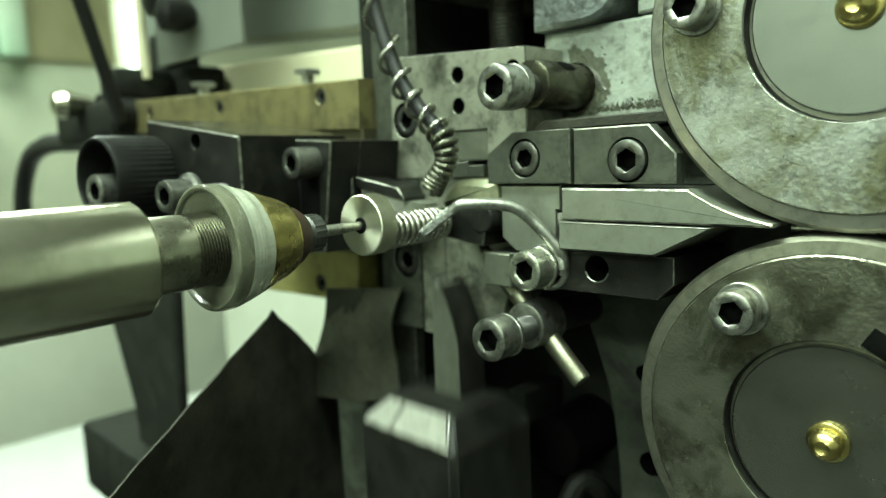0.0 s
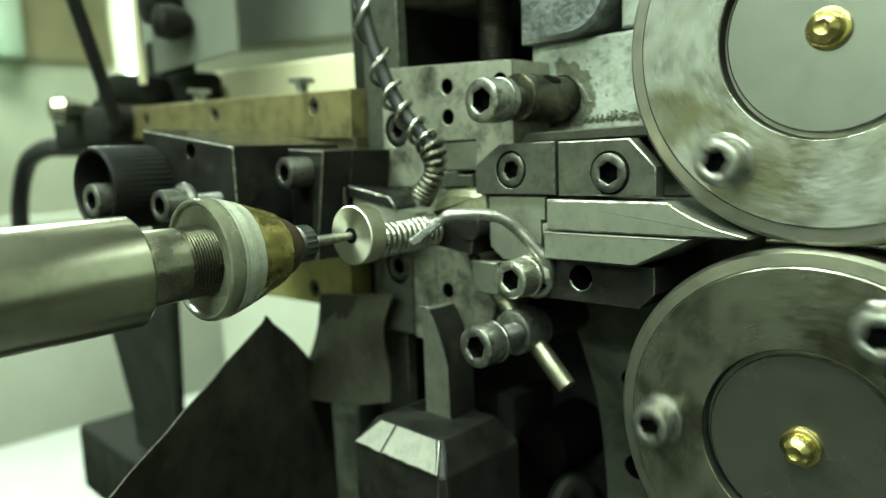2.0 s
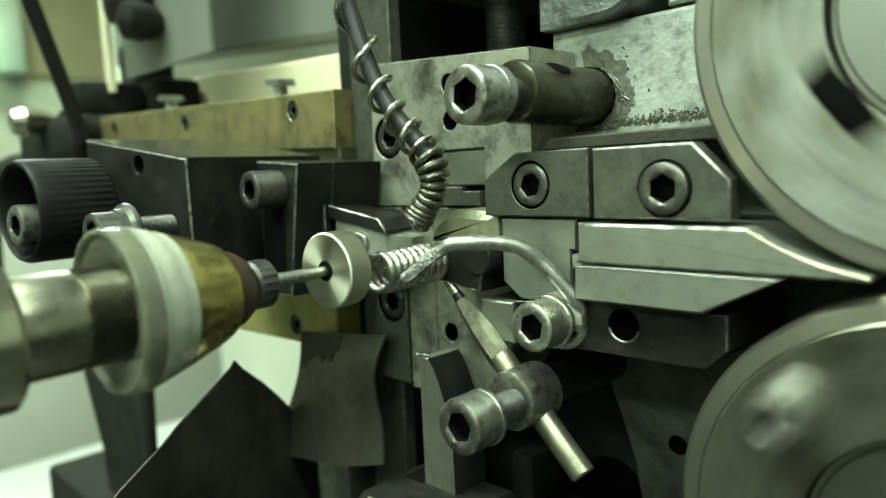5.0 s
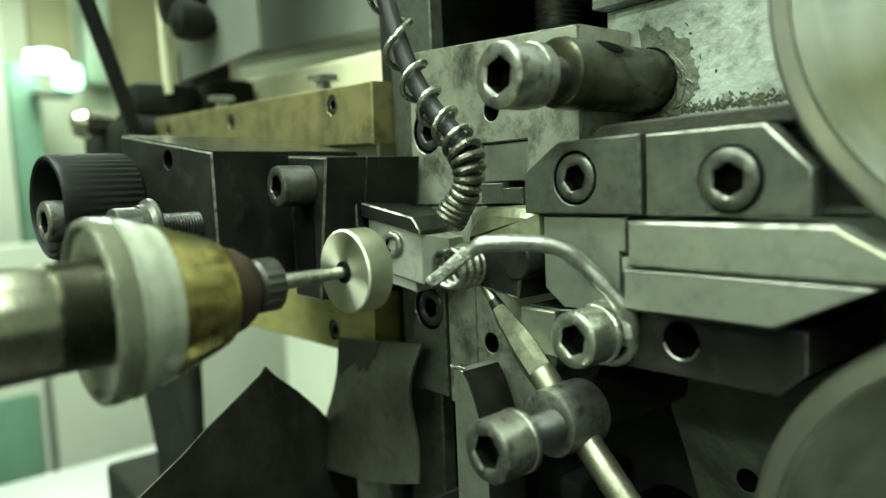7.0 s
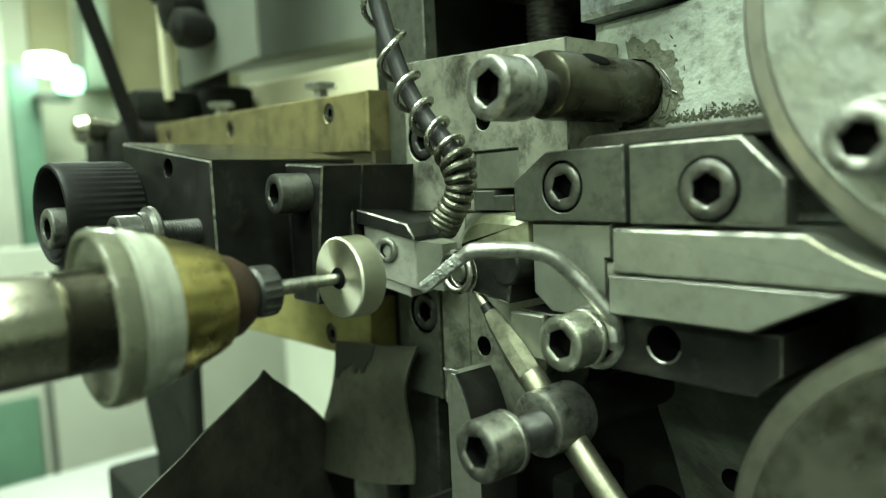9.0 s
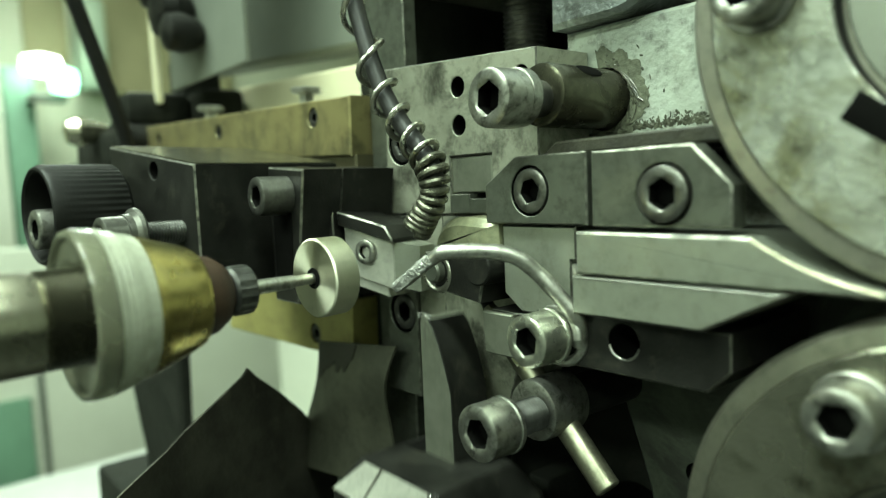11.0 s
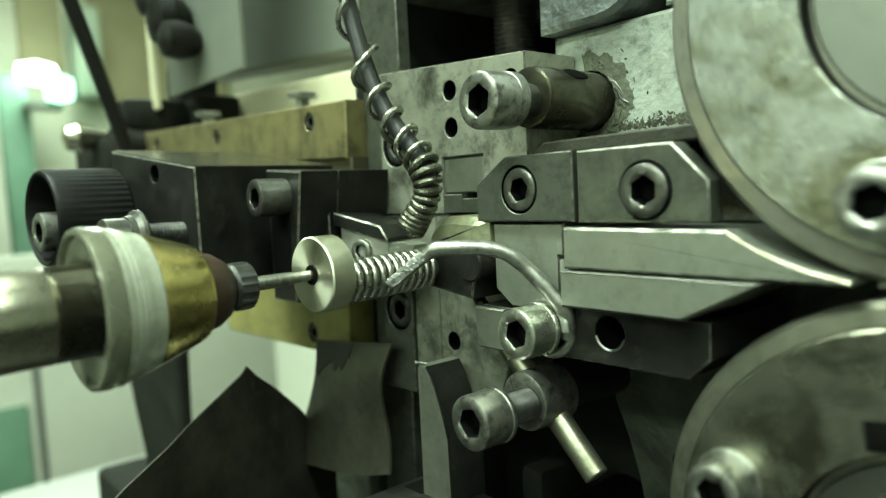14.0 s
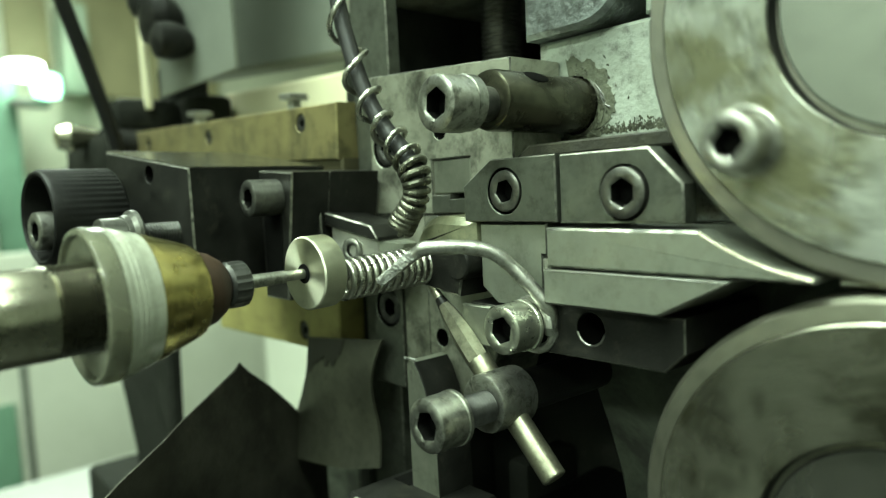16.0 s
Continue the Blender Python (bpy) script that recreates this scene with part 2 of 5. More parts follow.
M_WHITEPAINT = mat("pale_background_paint", (0.64, 0.66, 0.56), (0.56, 0.58, 0.48), 0.0, 0.5, scale=3, fine=150, bump=0.03)
M_PAPER = mat("white_sheet", (0.56, 0.57, 0.54), (0.48, 0.49, 0.46), 0.0, 0.6, scale=5, fine=300)
M_GLOW = mat("lamp_glow", (0.85, 1.0, 0.88), (0.85, 1.0, 0.88), 0.0, 0.5, emit=22.0, bump=0)
M_GREENGLOW = mat("green_lamp_glow", (0.35, 1.0, 0.62), (0.35, 1.0, 0.62), 0.0, 0.5, emit=7.0, bump=0)
M_REDGLOW = mat("amber_lamp_glow", (1.0, 0.35, 0.12), (1.0, 0.35, 0.12), 0.0, 0.5, emit=3.0, bump=0)
M_TUBE = mat("tube_glow", LAMP_COLOUR, LAMP_COLOUR, 0.0, 0.5, emit=9.0, bump=0)


# ---- mesh tools ----
clear = M_CLEAR.node_tree.nodes["Principled BSDF"]
clear.inputs["Transmission Weight"].default_value, clear.inputs["IOR"].default_value = 0.55, 1.45
tangent = M_DISC.node_tree.nodes.new("ShaderNodeTangent")
tangent.direction_type, tangent.axis = "RADIAL", "Y"
M_DISC.node_tree.nodes["Principled BSDF"].inputs["Anisotropic"].default_value = 0.92
M_DISC.node_tree.links.new(tangent.outputs["Tangent"], M_DISC.node_tree.nodes["Principled BSDF"].inputs["Tangent"])
M_EDGE = mat("worn_bare_edge", (0.26, 0.26, 0.22), (0.05, 0.05, 0.045), 0.85, 0.30, 0.5, scale=220, fine=1200, bump=0.08)


def finish(name, bm, material, angle=32):
    bmesh.ops.recalc_face_normals(bm, faces=bm.faces)
    me = bpy.data.meshes.new(name)
    bm.to_mesh(me)
    bm.free()
    me.polygons.foreach_set("use_smooth", [True] * len(me.polygons))
    me.set_sharp_from_angle(angle=radians(angle))
    me.materials.append(material)
    me.materials.append(M_EDGE if material in (M_BLACK, M_GUNMETAL, M_GROUND, M_SLIDE) else material)
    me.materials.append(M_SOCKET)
    return me


def part(name, bm, material, parent=None, label="", angle=32):
    ob = new(name, finish(name, bm, material, angle))
    ob.parent = parent
    if label:
        tagged(ob, label)
    return ob


def thing(name, label, category, group="", kind="", at=(0, 0, 0)):
    ob = new(name)
    ob.location = at
    ob.empty_display_size = 0.01
    return tagged(ob, label, category, group, kind)


def inset_outline(poly, d):
    """The outline moved inwards by d; poly runs counter-clockwise."""
    out = []
    n = len(poly)
    for i in range(n):
        p, a, b = Vector(poly[i]), Vector(poly[i - 1]), Vector(poly[(i + 1) % n])
        e1, e2 = (p - a).normalized(), (b - p).normalized()
        n1, n2 = Vector((-e1.y, e1.x)), Vector((-e2.y, e2.x))
        m = n1 + n2
        m = m / max(0.35, m.dot(n1))
        out.append(p + m * d)
    return out


def ccw(poly):
    s = sum(a[0] * b[1] - b[0] * a[1] for a, b in zip(poly, poly[1:] + poly[:1]))
    return list(poly) if s > 0 else list(poly)[::-1]


def circle(cx, cz, r, n=24):
    return [(cx + r * math.cos(2 * math.pi * i / n), cz + r * math.sin(2 * math.pi * i / n)) for i in range(n)]


def plate(poly, y0, y1, bev=0.0006, holes=(), axis="y"):
    """A plate from an outline in x and z, between y0 (front) and y1, with a bevelled front edge and round holes (x, z, r) through it."""
    bm = bmesh.new()
    poly = ccw([tuple(p) for p in poly])
    front = inset_outline(poly, bev)

    def ring(pts, y):
        return [bm.verts.new((p[0], y, p[1])) for p in pts]

    def bridge(a, b):
        for i in range(len(a)):
            j = (i + 1) % len(a)
            bm.faces.new((a[i], a[j], b[j], b[i]))

    f, s, k = ring(front, y0), ring(poly, y0 + bev), ring(poly, y1)
    bridge(f, s)
    for face in bm.faces:
        face.material_index = 1
    bridge(s, k)
    rims = []
    for h in holes:
        c = circle(*h)
        c2 = circle(h[0], h[1], h[2] + 0.0003)
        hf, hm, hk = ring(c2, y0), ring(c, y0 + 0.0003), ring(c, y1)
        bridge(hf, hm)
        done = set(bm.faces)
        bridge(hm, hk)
        # hole walls take the recess black, their shade as colour
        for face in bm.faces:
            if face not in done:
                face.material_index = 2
        rims.append((hf, hk))
    if holes:
        for outer, inner in ((f, [r[0] for r in rims]), (k, [r[1] for r in rims])):
            edges = []
            for loop in (outer, *inner):
                for i in range(len(loop)):
                    edges.append(bm.edges.get((loop[i], loop[(i + 1) % len(loop)])))
            bmesh.ops.triangle_fill(bm, use_beauty=True, use_dissolve=False, edges=edges)
    else:
        bm.faces.new(f)
        bm.faces.new(k)
    return bm


def box(x0, x1, y0, y1, z0, z1, bev=0.0006):
    bm = bmesh.new()
    bmesh.ops.create_cube(bm, size=1)
    for v in bm.verts:
        v.co = Vector(((x0 + x1) / 2 + v.co.x * (x1 - x0), (y0 + y1) / 2 + v.co.y * (y1 - y0), (z0 + z1) / 2 + v.co.z * (z1 - z0)))
    if bev:
        bmesh.ops.bevel(bm, geom=bm.edges[:], offset=bev, segments=2, affect="EDGES", profile=0.5)
    return bm


def turned(x, z, profile, n=40, bm=None):
    """A turned body about the line through (x, z) that runs along y; profile: (y, r) from front to back."""
    bm = bm or bmesh.new()
    rings = []
    for y, r in profile:
        if r < 1e-6:
            rings.append([bm.verts.new((x, y, z))])
        else:
            rings.append([bm.verts.new((x + r * math.cos(2 * math.pi * i / n), y, z + r * math.sin(2 * math.pi * i / n))) for i in range(n)])
    for a, b in zip(rings, rings[1:]):
        for i in range(n):
            j = (i + 1) % n
            if len(a) == 1 and len(b) == 1:
                continue
            if len(a) == 1:
                bm.faces.new((a[0], b[j], b[i]))
            elif len(b) == 1:
                bm.faces.new((a[i], a[j], b[0]))
            else:
                bm.faces.new((a[i], a[j], b[j], b[i]))
    for r in (rings[0], rings[-1]):
        if len(r) > 1:
            bm.faces.new(r)
    return bm


def tube(points, radii, n=10, bm=None, caps=True):
    """A round bar along a line of points."""
    bm = bm or bmesh.new()
    pts = [Vector(p) for p in points]
    if not isinstance(radii, (list, tuple)):
        radii = [radii] * len(pts)
    rings, side = [], None
    for i, p in enumerate(pts):
        d = (pts[min(i + 1, len(pts) - 1)] - pts[max(i - 1, 0)]).normalized()
        if side is None:
            side = d.orthogonal().normalized()
        side = (side - d * side.dot(d)).normalized()
        up = d.cross(side)
        rings.append([bm.verts.new(p + (side * math.cos(2 * math.pi * k / n) + up * math.sin(2 * math.pi * k / n)) * radii[i]) for k in range(n)])
    for a, b in zip(rings, rings[1:]):
        for i in range(n):
            j = (i + 1) % n
            bm.faces.new((a[i], a[j], b[j], b[i]))
    if caps:
        bm.faces.new(rings[0])
        bm.faces.new(rings[-1])
    return bm


def smooth_line(pts, per=8):
    """A Catmull-Rom line through pts."""
    p = [Vector(q) for q in pts]
    p = [p[0] * 2 - p[1]] + p + [p[-1] * 2 - p[-2]]
    out = []
    for i in range(1, len(p) - 2):
        for k in range(per):
            t = k / per
            a, b, c, d = p[i - 1], p[i], p[i + 1], p[i + 2]
            out.append(0.5 * (2 * b + (c - a) * t + (2 * a - 5 * b + 4 * c - d) * t * t + (3 * b - a - 3 * c + d) * t ** 3))
    out.append(p[-2])
    return out


def screw_head(r, length, socket, spin=0.0, n=48):
    """A socket cap head: its front at y = 0, its back at y = length, knurled round its side."""
    bm = bmesh.new()
    b = r * 0.13

    def ring(rad, y, knurl=0.0):
        return [bm.verts.new(((rad + (knurl if i % 2 else 0)) * math.cos(2 * math.pi * i / n), y, (rad + (knurl if i % 2 else 0)) * math.sin(2 * math.pi * i / n))) for i in range(n)]

    def hexring(ap, y):
        out = []
        for i in range(n):
            a = 2 * math.pi * i / n
            k = (a - spin) % (math.pi / 3) - math.pi / 6
            rad = ap / math.cos(k)
            out.append(bm.verts.new((rad * math.cos(a), y, rad * math.sin(a))))
        return out

    rings = [ring(r, length), ring(r, length * 0.93, -r * 0.02), ring(r, b * 1.2, -r * 0.02), ring(r * 0.97, b * 0.45), ring(r - b, 0.0),
             ring(socket * 1.24, 0.0), hexring(socket, socket * 0.12), hexring(socket, min(length * 0.6, socket * 1.3))]
    for a, c in zip(rings, rings[1:]):
        for i in range(n):
            j = (i + 1) % n
            face = bm.faces.new((a[i], a[j], c[j], c[i]))
            # socket walls and floor are coloured as if in deep shade
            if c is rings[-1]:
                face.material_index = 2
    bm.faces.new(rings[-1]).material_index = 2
    bm.faces.new(rings[0])
    return bm


def cap_screw(x, y, z, r, length, spin=0.3, parent=None, material=None, shank=0.0, washer=0.0, label="", shank_r=0.0, name="cap_screw", group=""):
    """A socket cap screw that points into the machine; y is the front of its head. A thing, or with parent a part of it."""
    material = material or M_SCREW
    if parent is None:
        top = thing(name, label or "oily steel socket head cap screw in the machine face", "screw", group, at=(x, y, z))
        head = part("head", screw_head(r, length, r * 0.49, spin), material, top)
    else:
        top = part("screw", screw_head(r, length, r * 0.49, spin), material, parent, label)
        top.location = (x, y, z)
        head = top
    if washer:
        part("washer", turned(0, 0, [(length + 0.0002, washer * 0.96), (length + 0.0005, washer), (length + 0.0018, washer), (length + 0.0021, washer * 0.96)]), material, top)
    if shank:
        prof = [(length + 0.0004, (shank_r or r * 0.55) * 0.9)]
        s = shank_r or r * 0.55
        k = int(shank / 0.0012)
        for i in range(k):
            y0 = length + 0.0006 + i * 0.0012
            prof += [(y0, s * 0.88), (y0 + 0.0006, s)]
        part("shank", turned(0, 0, prof, 24), M_DARKSCREW, top, angle=60)
    return top


# ---- the room ----
def room():
    x0, x1, y0, y1, h = -5.0, 2.6, -3.0, 3.4, 2.9
    # Ceiling, east and south walls are unseen, added for reflections in the metal.
    for name, bm, m, lab in (
            ("floor", box(x0, x1, y0, y1, -0.1, 0, 0), M_FLOOR, "grey painted workshop floor"),
            ("ceiling", box(x0, x1, y0, y1, h, h + 0.1, 0), M_CEIL, "unseen pale ceiling, added for its reflection"),
            ("wall_west", box(x0 - 0.1, x0, y0, y1, 0, h, 0), M_WALL, "pale yellowish workshop wall"),
            ("wall_east", box(x1, x1 + 0.1, y0, y1, 0.85, h, 0), M_DIMWALL, "unseen pale grey wall, added for its reflection"),
            # dark lower walls, added so low steel parts reflect little light
            ("dado_east", box(x1, x1 + 0.1, y0, y1, 0, 0.85, 0), M_DADO, "unseen dark lower wall, added to darken reflections"),
            ("wall_south", box(x0, x1, y0 - 0.1, y0, 0.85, h, 0), M_DIMWALL, "unseen pale grey wall, added for its reflection"),
            ("dado_south", box(x0, x1, y0 - 0.1, y0, 0, 0.85, 0), M_DADO, "unseen dark lower wall, added to darken reflections"),
            ("wall_north", box(x0, x1, y1, y1 + 0.1, 0, h, 0), M_WALL, "pale workshop wall")):
        tagged(part(name, bm, m), lab, name.split("_")[0], kind="structure")
    # Unseen lamps; back pair and western one added to brighten the walls.
    for x, y, power in ((-0.75, -0.35, 12.0), (0.75, -0.5, 9.0), (-0.7, -2.2, 9.0), (0.9, -2.2, 9.0), (-3.3, 0.9, 9.0)):
        lamp = thing("ceiling_light", "unseen fluorescent tube light added under the ceiling", "ceiling light", "workshop ceiling lights", at=(x, y, 2.86))
        part("housing", box(-0.65, 0.65, -0.09, 0.09, 0.0, 0.04, 0.004), M_CEIL, lamp)
        for k in (-0.045, 0.045):
            part("tube", tube([(-0.6, k, -0.017), (0.6, k, -0.017)], 0.016, 12), M_TUBE, lamp, "glowing fluorescent tube")
        data = bpy.data.lights.new("tube_light", "AREA")
        data.shape, data.size, data.size_y, data.energy, data.color = "RECTANGLE", 1.25, 0.42, TUBE_POWER * power, LAMP_COLOUR
        lo = new("tube_light", data)
        lo.matrix_world = pose(x, y, 2.82)


room()


# ---- distance beside the machine ----
def distance():
    wall_x = -5.0
    for y0, y1, z0 in ((0.88, 1.12, 2.10), (1.29, 1.88, 1.93), (2.07, 2.20, 1.80)):
        tagged(part("wall_panel", box(wall_x + 0.003, wall_x + 0.05, y0, y1, z0, 2.80, 0.004), M_BEIGE), "olive beige wall panel of the workshop", "wall panel")
    tagged(part("pillar", box(-4.6, -4.45, 0.36, 0.665, 0, 2.899, 0.006), M_WHITEPAINT), "pale painted workshop pillar", "pillar")
    g = thing("green_machine", "green painted machine standing far off by the wall", "machine", at=(-4.75, 0.80, 0))
    part("body", box(-0.18, 0.15, -0.11, 0.05, 0, 2.0, 0.02), M_GREEN, g)
    part("base", box(-0.18, 0.20, 0.055, 0.42, 0, 0.55, 0.02), M_GREYPANEL, g)
    part("top_panel", box(-0.12, 0.10, 0.325, 0.475, 1.90, 2.45, 0.02), M_PALEGREEN, g)
    lampset = thing("work_lamp", "bright glowing lamp of the far machine", "lamp", at=(-4.45, 0.870, 1.985))
    part("lens", turned(0, 0, [(-0.10, 0.002), (-0.09, 0.045), (0.0, 0.062), (0.09, 0.045), (0.10, 0.002)], 24), M_GLOW, lampset)
    l2 = thing("signal_lamp", "pale green glowing signal lamp on the far machine", "lamp", at=(-4.45, 0.975, 1.905))
    part("lens", turned(0, 0, [(-0.07, 0.002), (-0.06, 0.06), (0.0, 0.075), (0.06, 0.06), (0.07, 0.002)], 24), M_GREENGLOW, l2)
    part("bracket", box(-0.16, -0.02, -0.17, 0.02, -0.11, -0.07, 0.004), M_GREYPANEL, l2)
    w = thing("window_gap", "narrow bright window in the far wall", "window", at=(wall_x + 0.06, 1.990, 1.95))
    part("pane", plate([(-0.020, -0.08), (0.020, -0.08), (0.032, 0.46), (-0.032, 0.46)], 0, 0.01), M_TUBE, w)
    w.rotation_euler = (0, 0, radians(90))
    a = thing("amber_lamp", "small amber signal lamp far off", "lamp", at=(wall_x + 0.2, 1.165, 2.0))
    part("lens", turned(0, 0, [(-0.04, 0.002), (-0.03, 0.03), (0.0, 0.042), (0.03, 0.03), (0.04, 0.002)], 24), M_REDGLOW, a)
    # added pale box in place of the bright wall beyond
    cab = thing("pale_backdrop", "pale box behind the machine, added for the lit far wall", "cabinet", at=(-1.25, 0.95, 0))
    part("body", box(-0.62, 0.75, 0.0, 0.4, 0, 1.22, 0.008), M_WHITEPAINT, cab)
    part("edge", box(-0.03, 0.0, -0.02, -0.001, 0.02, 1.20, 0.003), M_CREAM, cab)
    # added box that brightens the low background like a pale wall
    gd = thing("pale_wall_box", "pale box farther off, added for the pale wall there", "guard", at=(-3.0, 0.55, 0))
    part("panel", box(-0.05, 0.05, -0.45, 1.2, 0, 1.05, 0.01), M_WHITEPAINT, gd)
    part("band", box(0.052, 0.06, -0.065, -0.040, 0.05, 0.95, 0.004), M_GREYPANEL, gd, "dark edge band")
    part("lower_panel", box(0.052, 0.07, -0.44, -0.09, 0.02, 0.50, 0.004), M_GREEN, gd, "green lower panel")
    b = thing("work_table", "white covered table standing behind the machine", "table", at=(-1.62, 0.62, 0))
    part("tabletop", box(-0.32, 0.30, -0.40, 0.30, 0.50, 0.54, 0.008), M_PAPER, b)
    for sx in (-0.28, 0.26):
        for sy in (-0.36, 0.26):
            part("leg", box(sx - 0.02, sx + 0.02, sy - 0.02, sy + 0.02, 0, 0.499, 0.003), M_GREYPANEL, b)


distance()


# ---- the machine: back panels and frame ----
def machine_body():
    body = thing("machine_cabinet", "cream and grey painted cabinet of the spring coiling machine", "machine cabinet")
    part("cream_panel", plate([(-0.635, 1.13), (-0.337, 1.13), (-0.337, 1.290), (-0.635, 1.306)], 0.340, 0.41, 0.002), M_CREAM, body, "cream painted panel")
    g = plate([(-0.84, 1.345), (-0.31, 1.300), (-0.31, 1.75), (-0.84, 1.75)], 0.352, 0.383, 0.003)
    part("grey_panel", g, M_GREYPANEL, body, "dark grey painted panel")
    part("grey_post", box(-0.632, -0.480, 0.2805, 0.2840, 1.300, 1.75, 0.001), M_GREYPANEL, body)
    part("cream_strip", box(-0.645, -0.633, 0.2690, 0.2740, 1.290, 1.75, 0.001), M_CREAM, body)
    for x, z, r in ((-0.575, 1.352, 0.021), (-0.555, 1.332, 0.015), (-0.600, 1.372, 0.014)):
        part("grip", turned(x, z, [(0.250, r * 0.4), (0.254, r * 0.9), (0.264, r), (0.275, r * 0.8), (0.2803, r * 0.5)], 20), M_BLACK, body, "black plastic grip")
    stand = thing("machine_stand", "dark cast stand leg beneath the machine slide", "stand")
    part("leg", plate([(-0.765, 1.112), (-0.580, 1.112), (-0.595, 0.95), (-0.62, 0.70), (-0.68, 0.70), (-0.695, 0.97)], 0.252, 0.262, 0.003), M_DARKCAST, stand)
    part("foot_block", box(-0.80, -0.62, 0.23, 0.30, 0.86, 0.935, 0.006), M_DARKCAST, stand)
    lever = thing("control_lever", "dark bent lever rod standing behind the slide", "lever")
    part("rod", tube(smooth_line([(-0.525, 0.130, 1.500), (-0.560, 0.170, 1.425), (-0.590, 0.202, 1.352), (-0.622, 0.234, 1.272), (-0.630, 0.240, 1.250)]), 0.0058, 12), M_RUBBER, lever)
    part("knuckle", turned(-0.650, 1.258, [(0.24, 0.012), (0.243, 0.017), (0.277, 0.017), (0.28, 0.012)], 20), M_BLACK, lever)
    slide = thing("rear_slide", "dark oily slide head with hose and knob beyond the brass bars", "slide")
    part("head", box(-0.79, -0.64, 0.235, 0.30, 1.235, 1.272, 0.008), M_DARKCAST, slide)
    part("cap", box(-0.685, -0.640, 0.245, 0.30, 1.2725, 1.300, 0.006), M_DARKCAST, slide)
    part("bracket", box(-0.70, -0.6605, 0.3005, 0.338, 1.230, 1.340, 0.006), M_DARKCAST, slide)
    part("lug", box(-0.660, -0.612, 0.300, 0.338, 1.262, 1.302, 0.006), M_DARKCAST, slide)
    part("knob", turned(-0.706, 1.271, [(0.209, 0.003), (0.211, 0.010), (0.220, 0.0135), (0.229, 0.011), (0.2445, 0.008)], 24), M_CHROME, slide, "bright steel knob")
    part("stem", tube([(-0.706, 0.245, 1.271), (-0.700, 0.262, 1.260)], 0.013, 14), M_DARKCAST, slide)
    part("hose", tube(smooth_line([(-0.70, 0.25, 1.236), (-0.80, 0.25, 1.240), (-0.88, 0.25, 1.240), (-0.95, 0.25, 1.225), (-1.0, 0.25, 1.18), (-1.02, 0.25, 1.12)]), 0.0105, 14), M_RUBBER, slide, "black hose")


machine_body()


def castings():
    # main casting: right of the slot, with a round-cornered opening below
    outline = [(-0.208, 1.2665), (-0.208, 1.1905), (0.35, 1.1905), (0.35, 1.2665)]
    tagged(part("machine_casting", plate(outline, 0.292, 0.40, 0.0015, holes=[(-0.190, 1.2385, 0.0120)]), M_CAST),
           "grey painted oily casting of the coiling machine", "machine frame", kind="structure")
    # separate lower plate in a darker grey than the main casting
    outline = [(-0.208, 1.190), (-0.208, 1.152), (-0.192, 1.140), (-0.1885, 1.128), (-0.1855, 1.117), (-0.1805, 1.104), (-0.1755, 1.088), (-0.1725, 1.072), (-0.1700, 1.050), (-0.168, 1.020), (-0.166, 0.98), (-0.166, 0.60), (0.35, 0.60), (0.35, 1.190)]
    tagged(part("lower_casting", plate(outline, 0.296, 0.40, 0.0015, holes=[(-0.152, 1.055, 0.006), (-0.156, 1.10, 0.004), (-0.158, 1.03, 0.005)]), M_DARKERCAST),
           "stained dark grey lower casting of the coiling machine", "machine frame", kind="structure")
    arc2 = [(-0.180 + 0.022 * math.cos(a), 1.289 + 0.022 * math.sin(a)) for a in [math.pi / 2 * (k / 6 - 1) for k in range(7)]]
    up = plate([(-0.209, 1.267)] + arc2 + [(-0.158, 1.45), (-0.209, 1.45)], 0.284, 0.32, 0.002)
    tagged(part("upper_slide_block", up, M_SCRAPED), "scraped oily steel slide block with a rounded corner", "slide block")
    tagged(part("casting_top", plate([(-0.157, 1.268), (0.35, 1.268), (0.35, 1.55), (-0.157, 1.55)], 0.293, 0.40, 0.001), M_CAST), "grey painted upper casting of the machine", "machine frame", kind="structure")
    bridge = plate([(-0.33, 1.3035), (-0.2105, 1.299), (-0.2105, 1.40), (-0.33, 1.40)], 0.276, 0.401, 0.001)
    tagged(part("bridge_plate", bridge, M_SLIDE), "grey oily bridge plate above the adjusting screw", "plate")
    # near-black sheet closes the slot; the darkness in there is its colour
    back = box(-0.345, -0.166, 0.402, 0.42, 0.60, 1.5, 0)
    tagged(part("slot_back", back, M_DARKCAST), "back of the machine slot, its shade put in as black", "machine frame", kind="structure")
    # added walls fill the opening, coloured as dark as its shade
    void = thing("lower_housing", "walls inside the frame opening, their shade put in as black", "housing")
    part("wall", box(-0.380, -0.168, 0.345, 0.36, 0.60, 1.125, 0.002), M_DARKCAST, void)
    # boss coloured black to sink into the opening's shade
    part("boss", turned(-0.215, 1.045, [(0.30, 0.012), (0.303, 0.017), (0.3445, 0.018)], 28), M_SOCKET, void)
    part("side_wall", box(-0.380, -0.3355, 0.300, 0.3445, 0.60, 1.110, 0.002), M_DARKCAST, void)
    part("front_wall", box(-0.335, -0.300, 0.2775, 0.3445, 0.60, 0.9795, 0.002), M_DARKERCAST, void)
    part("skirt", box(-0.50, -0.3805, 0.300, 0.34, 0.60, 1.030, 0.002), M_DARKERCAST, void)
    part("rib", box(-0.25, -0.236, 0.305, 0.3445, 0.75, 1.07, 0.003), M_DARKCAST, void)
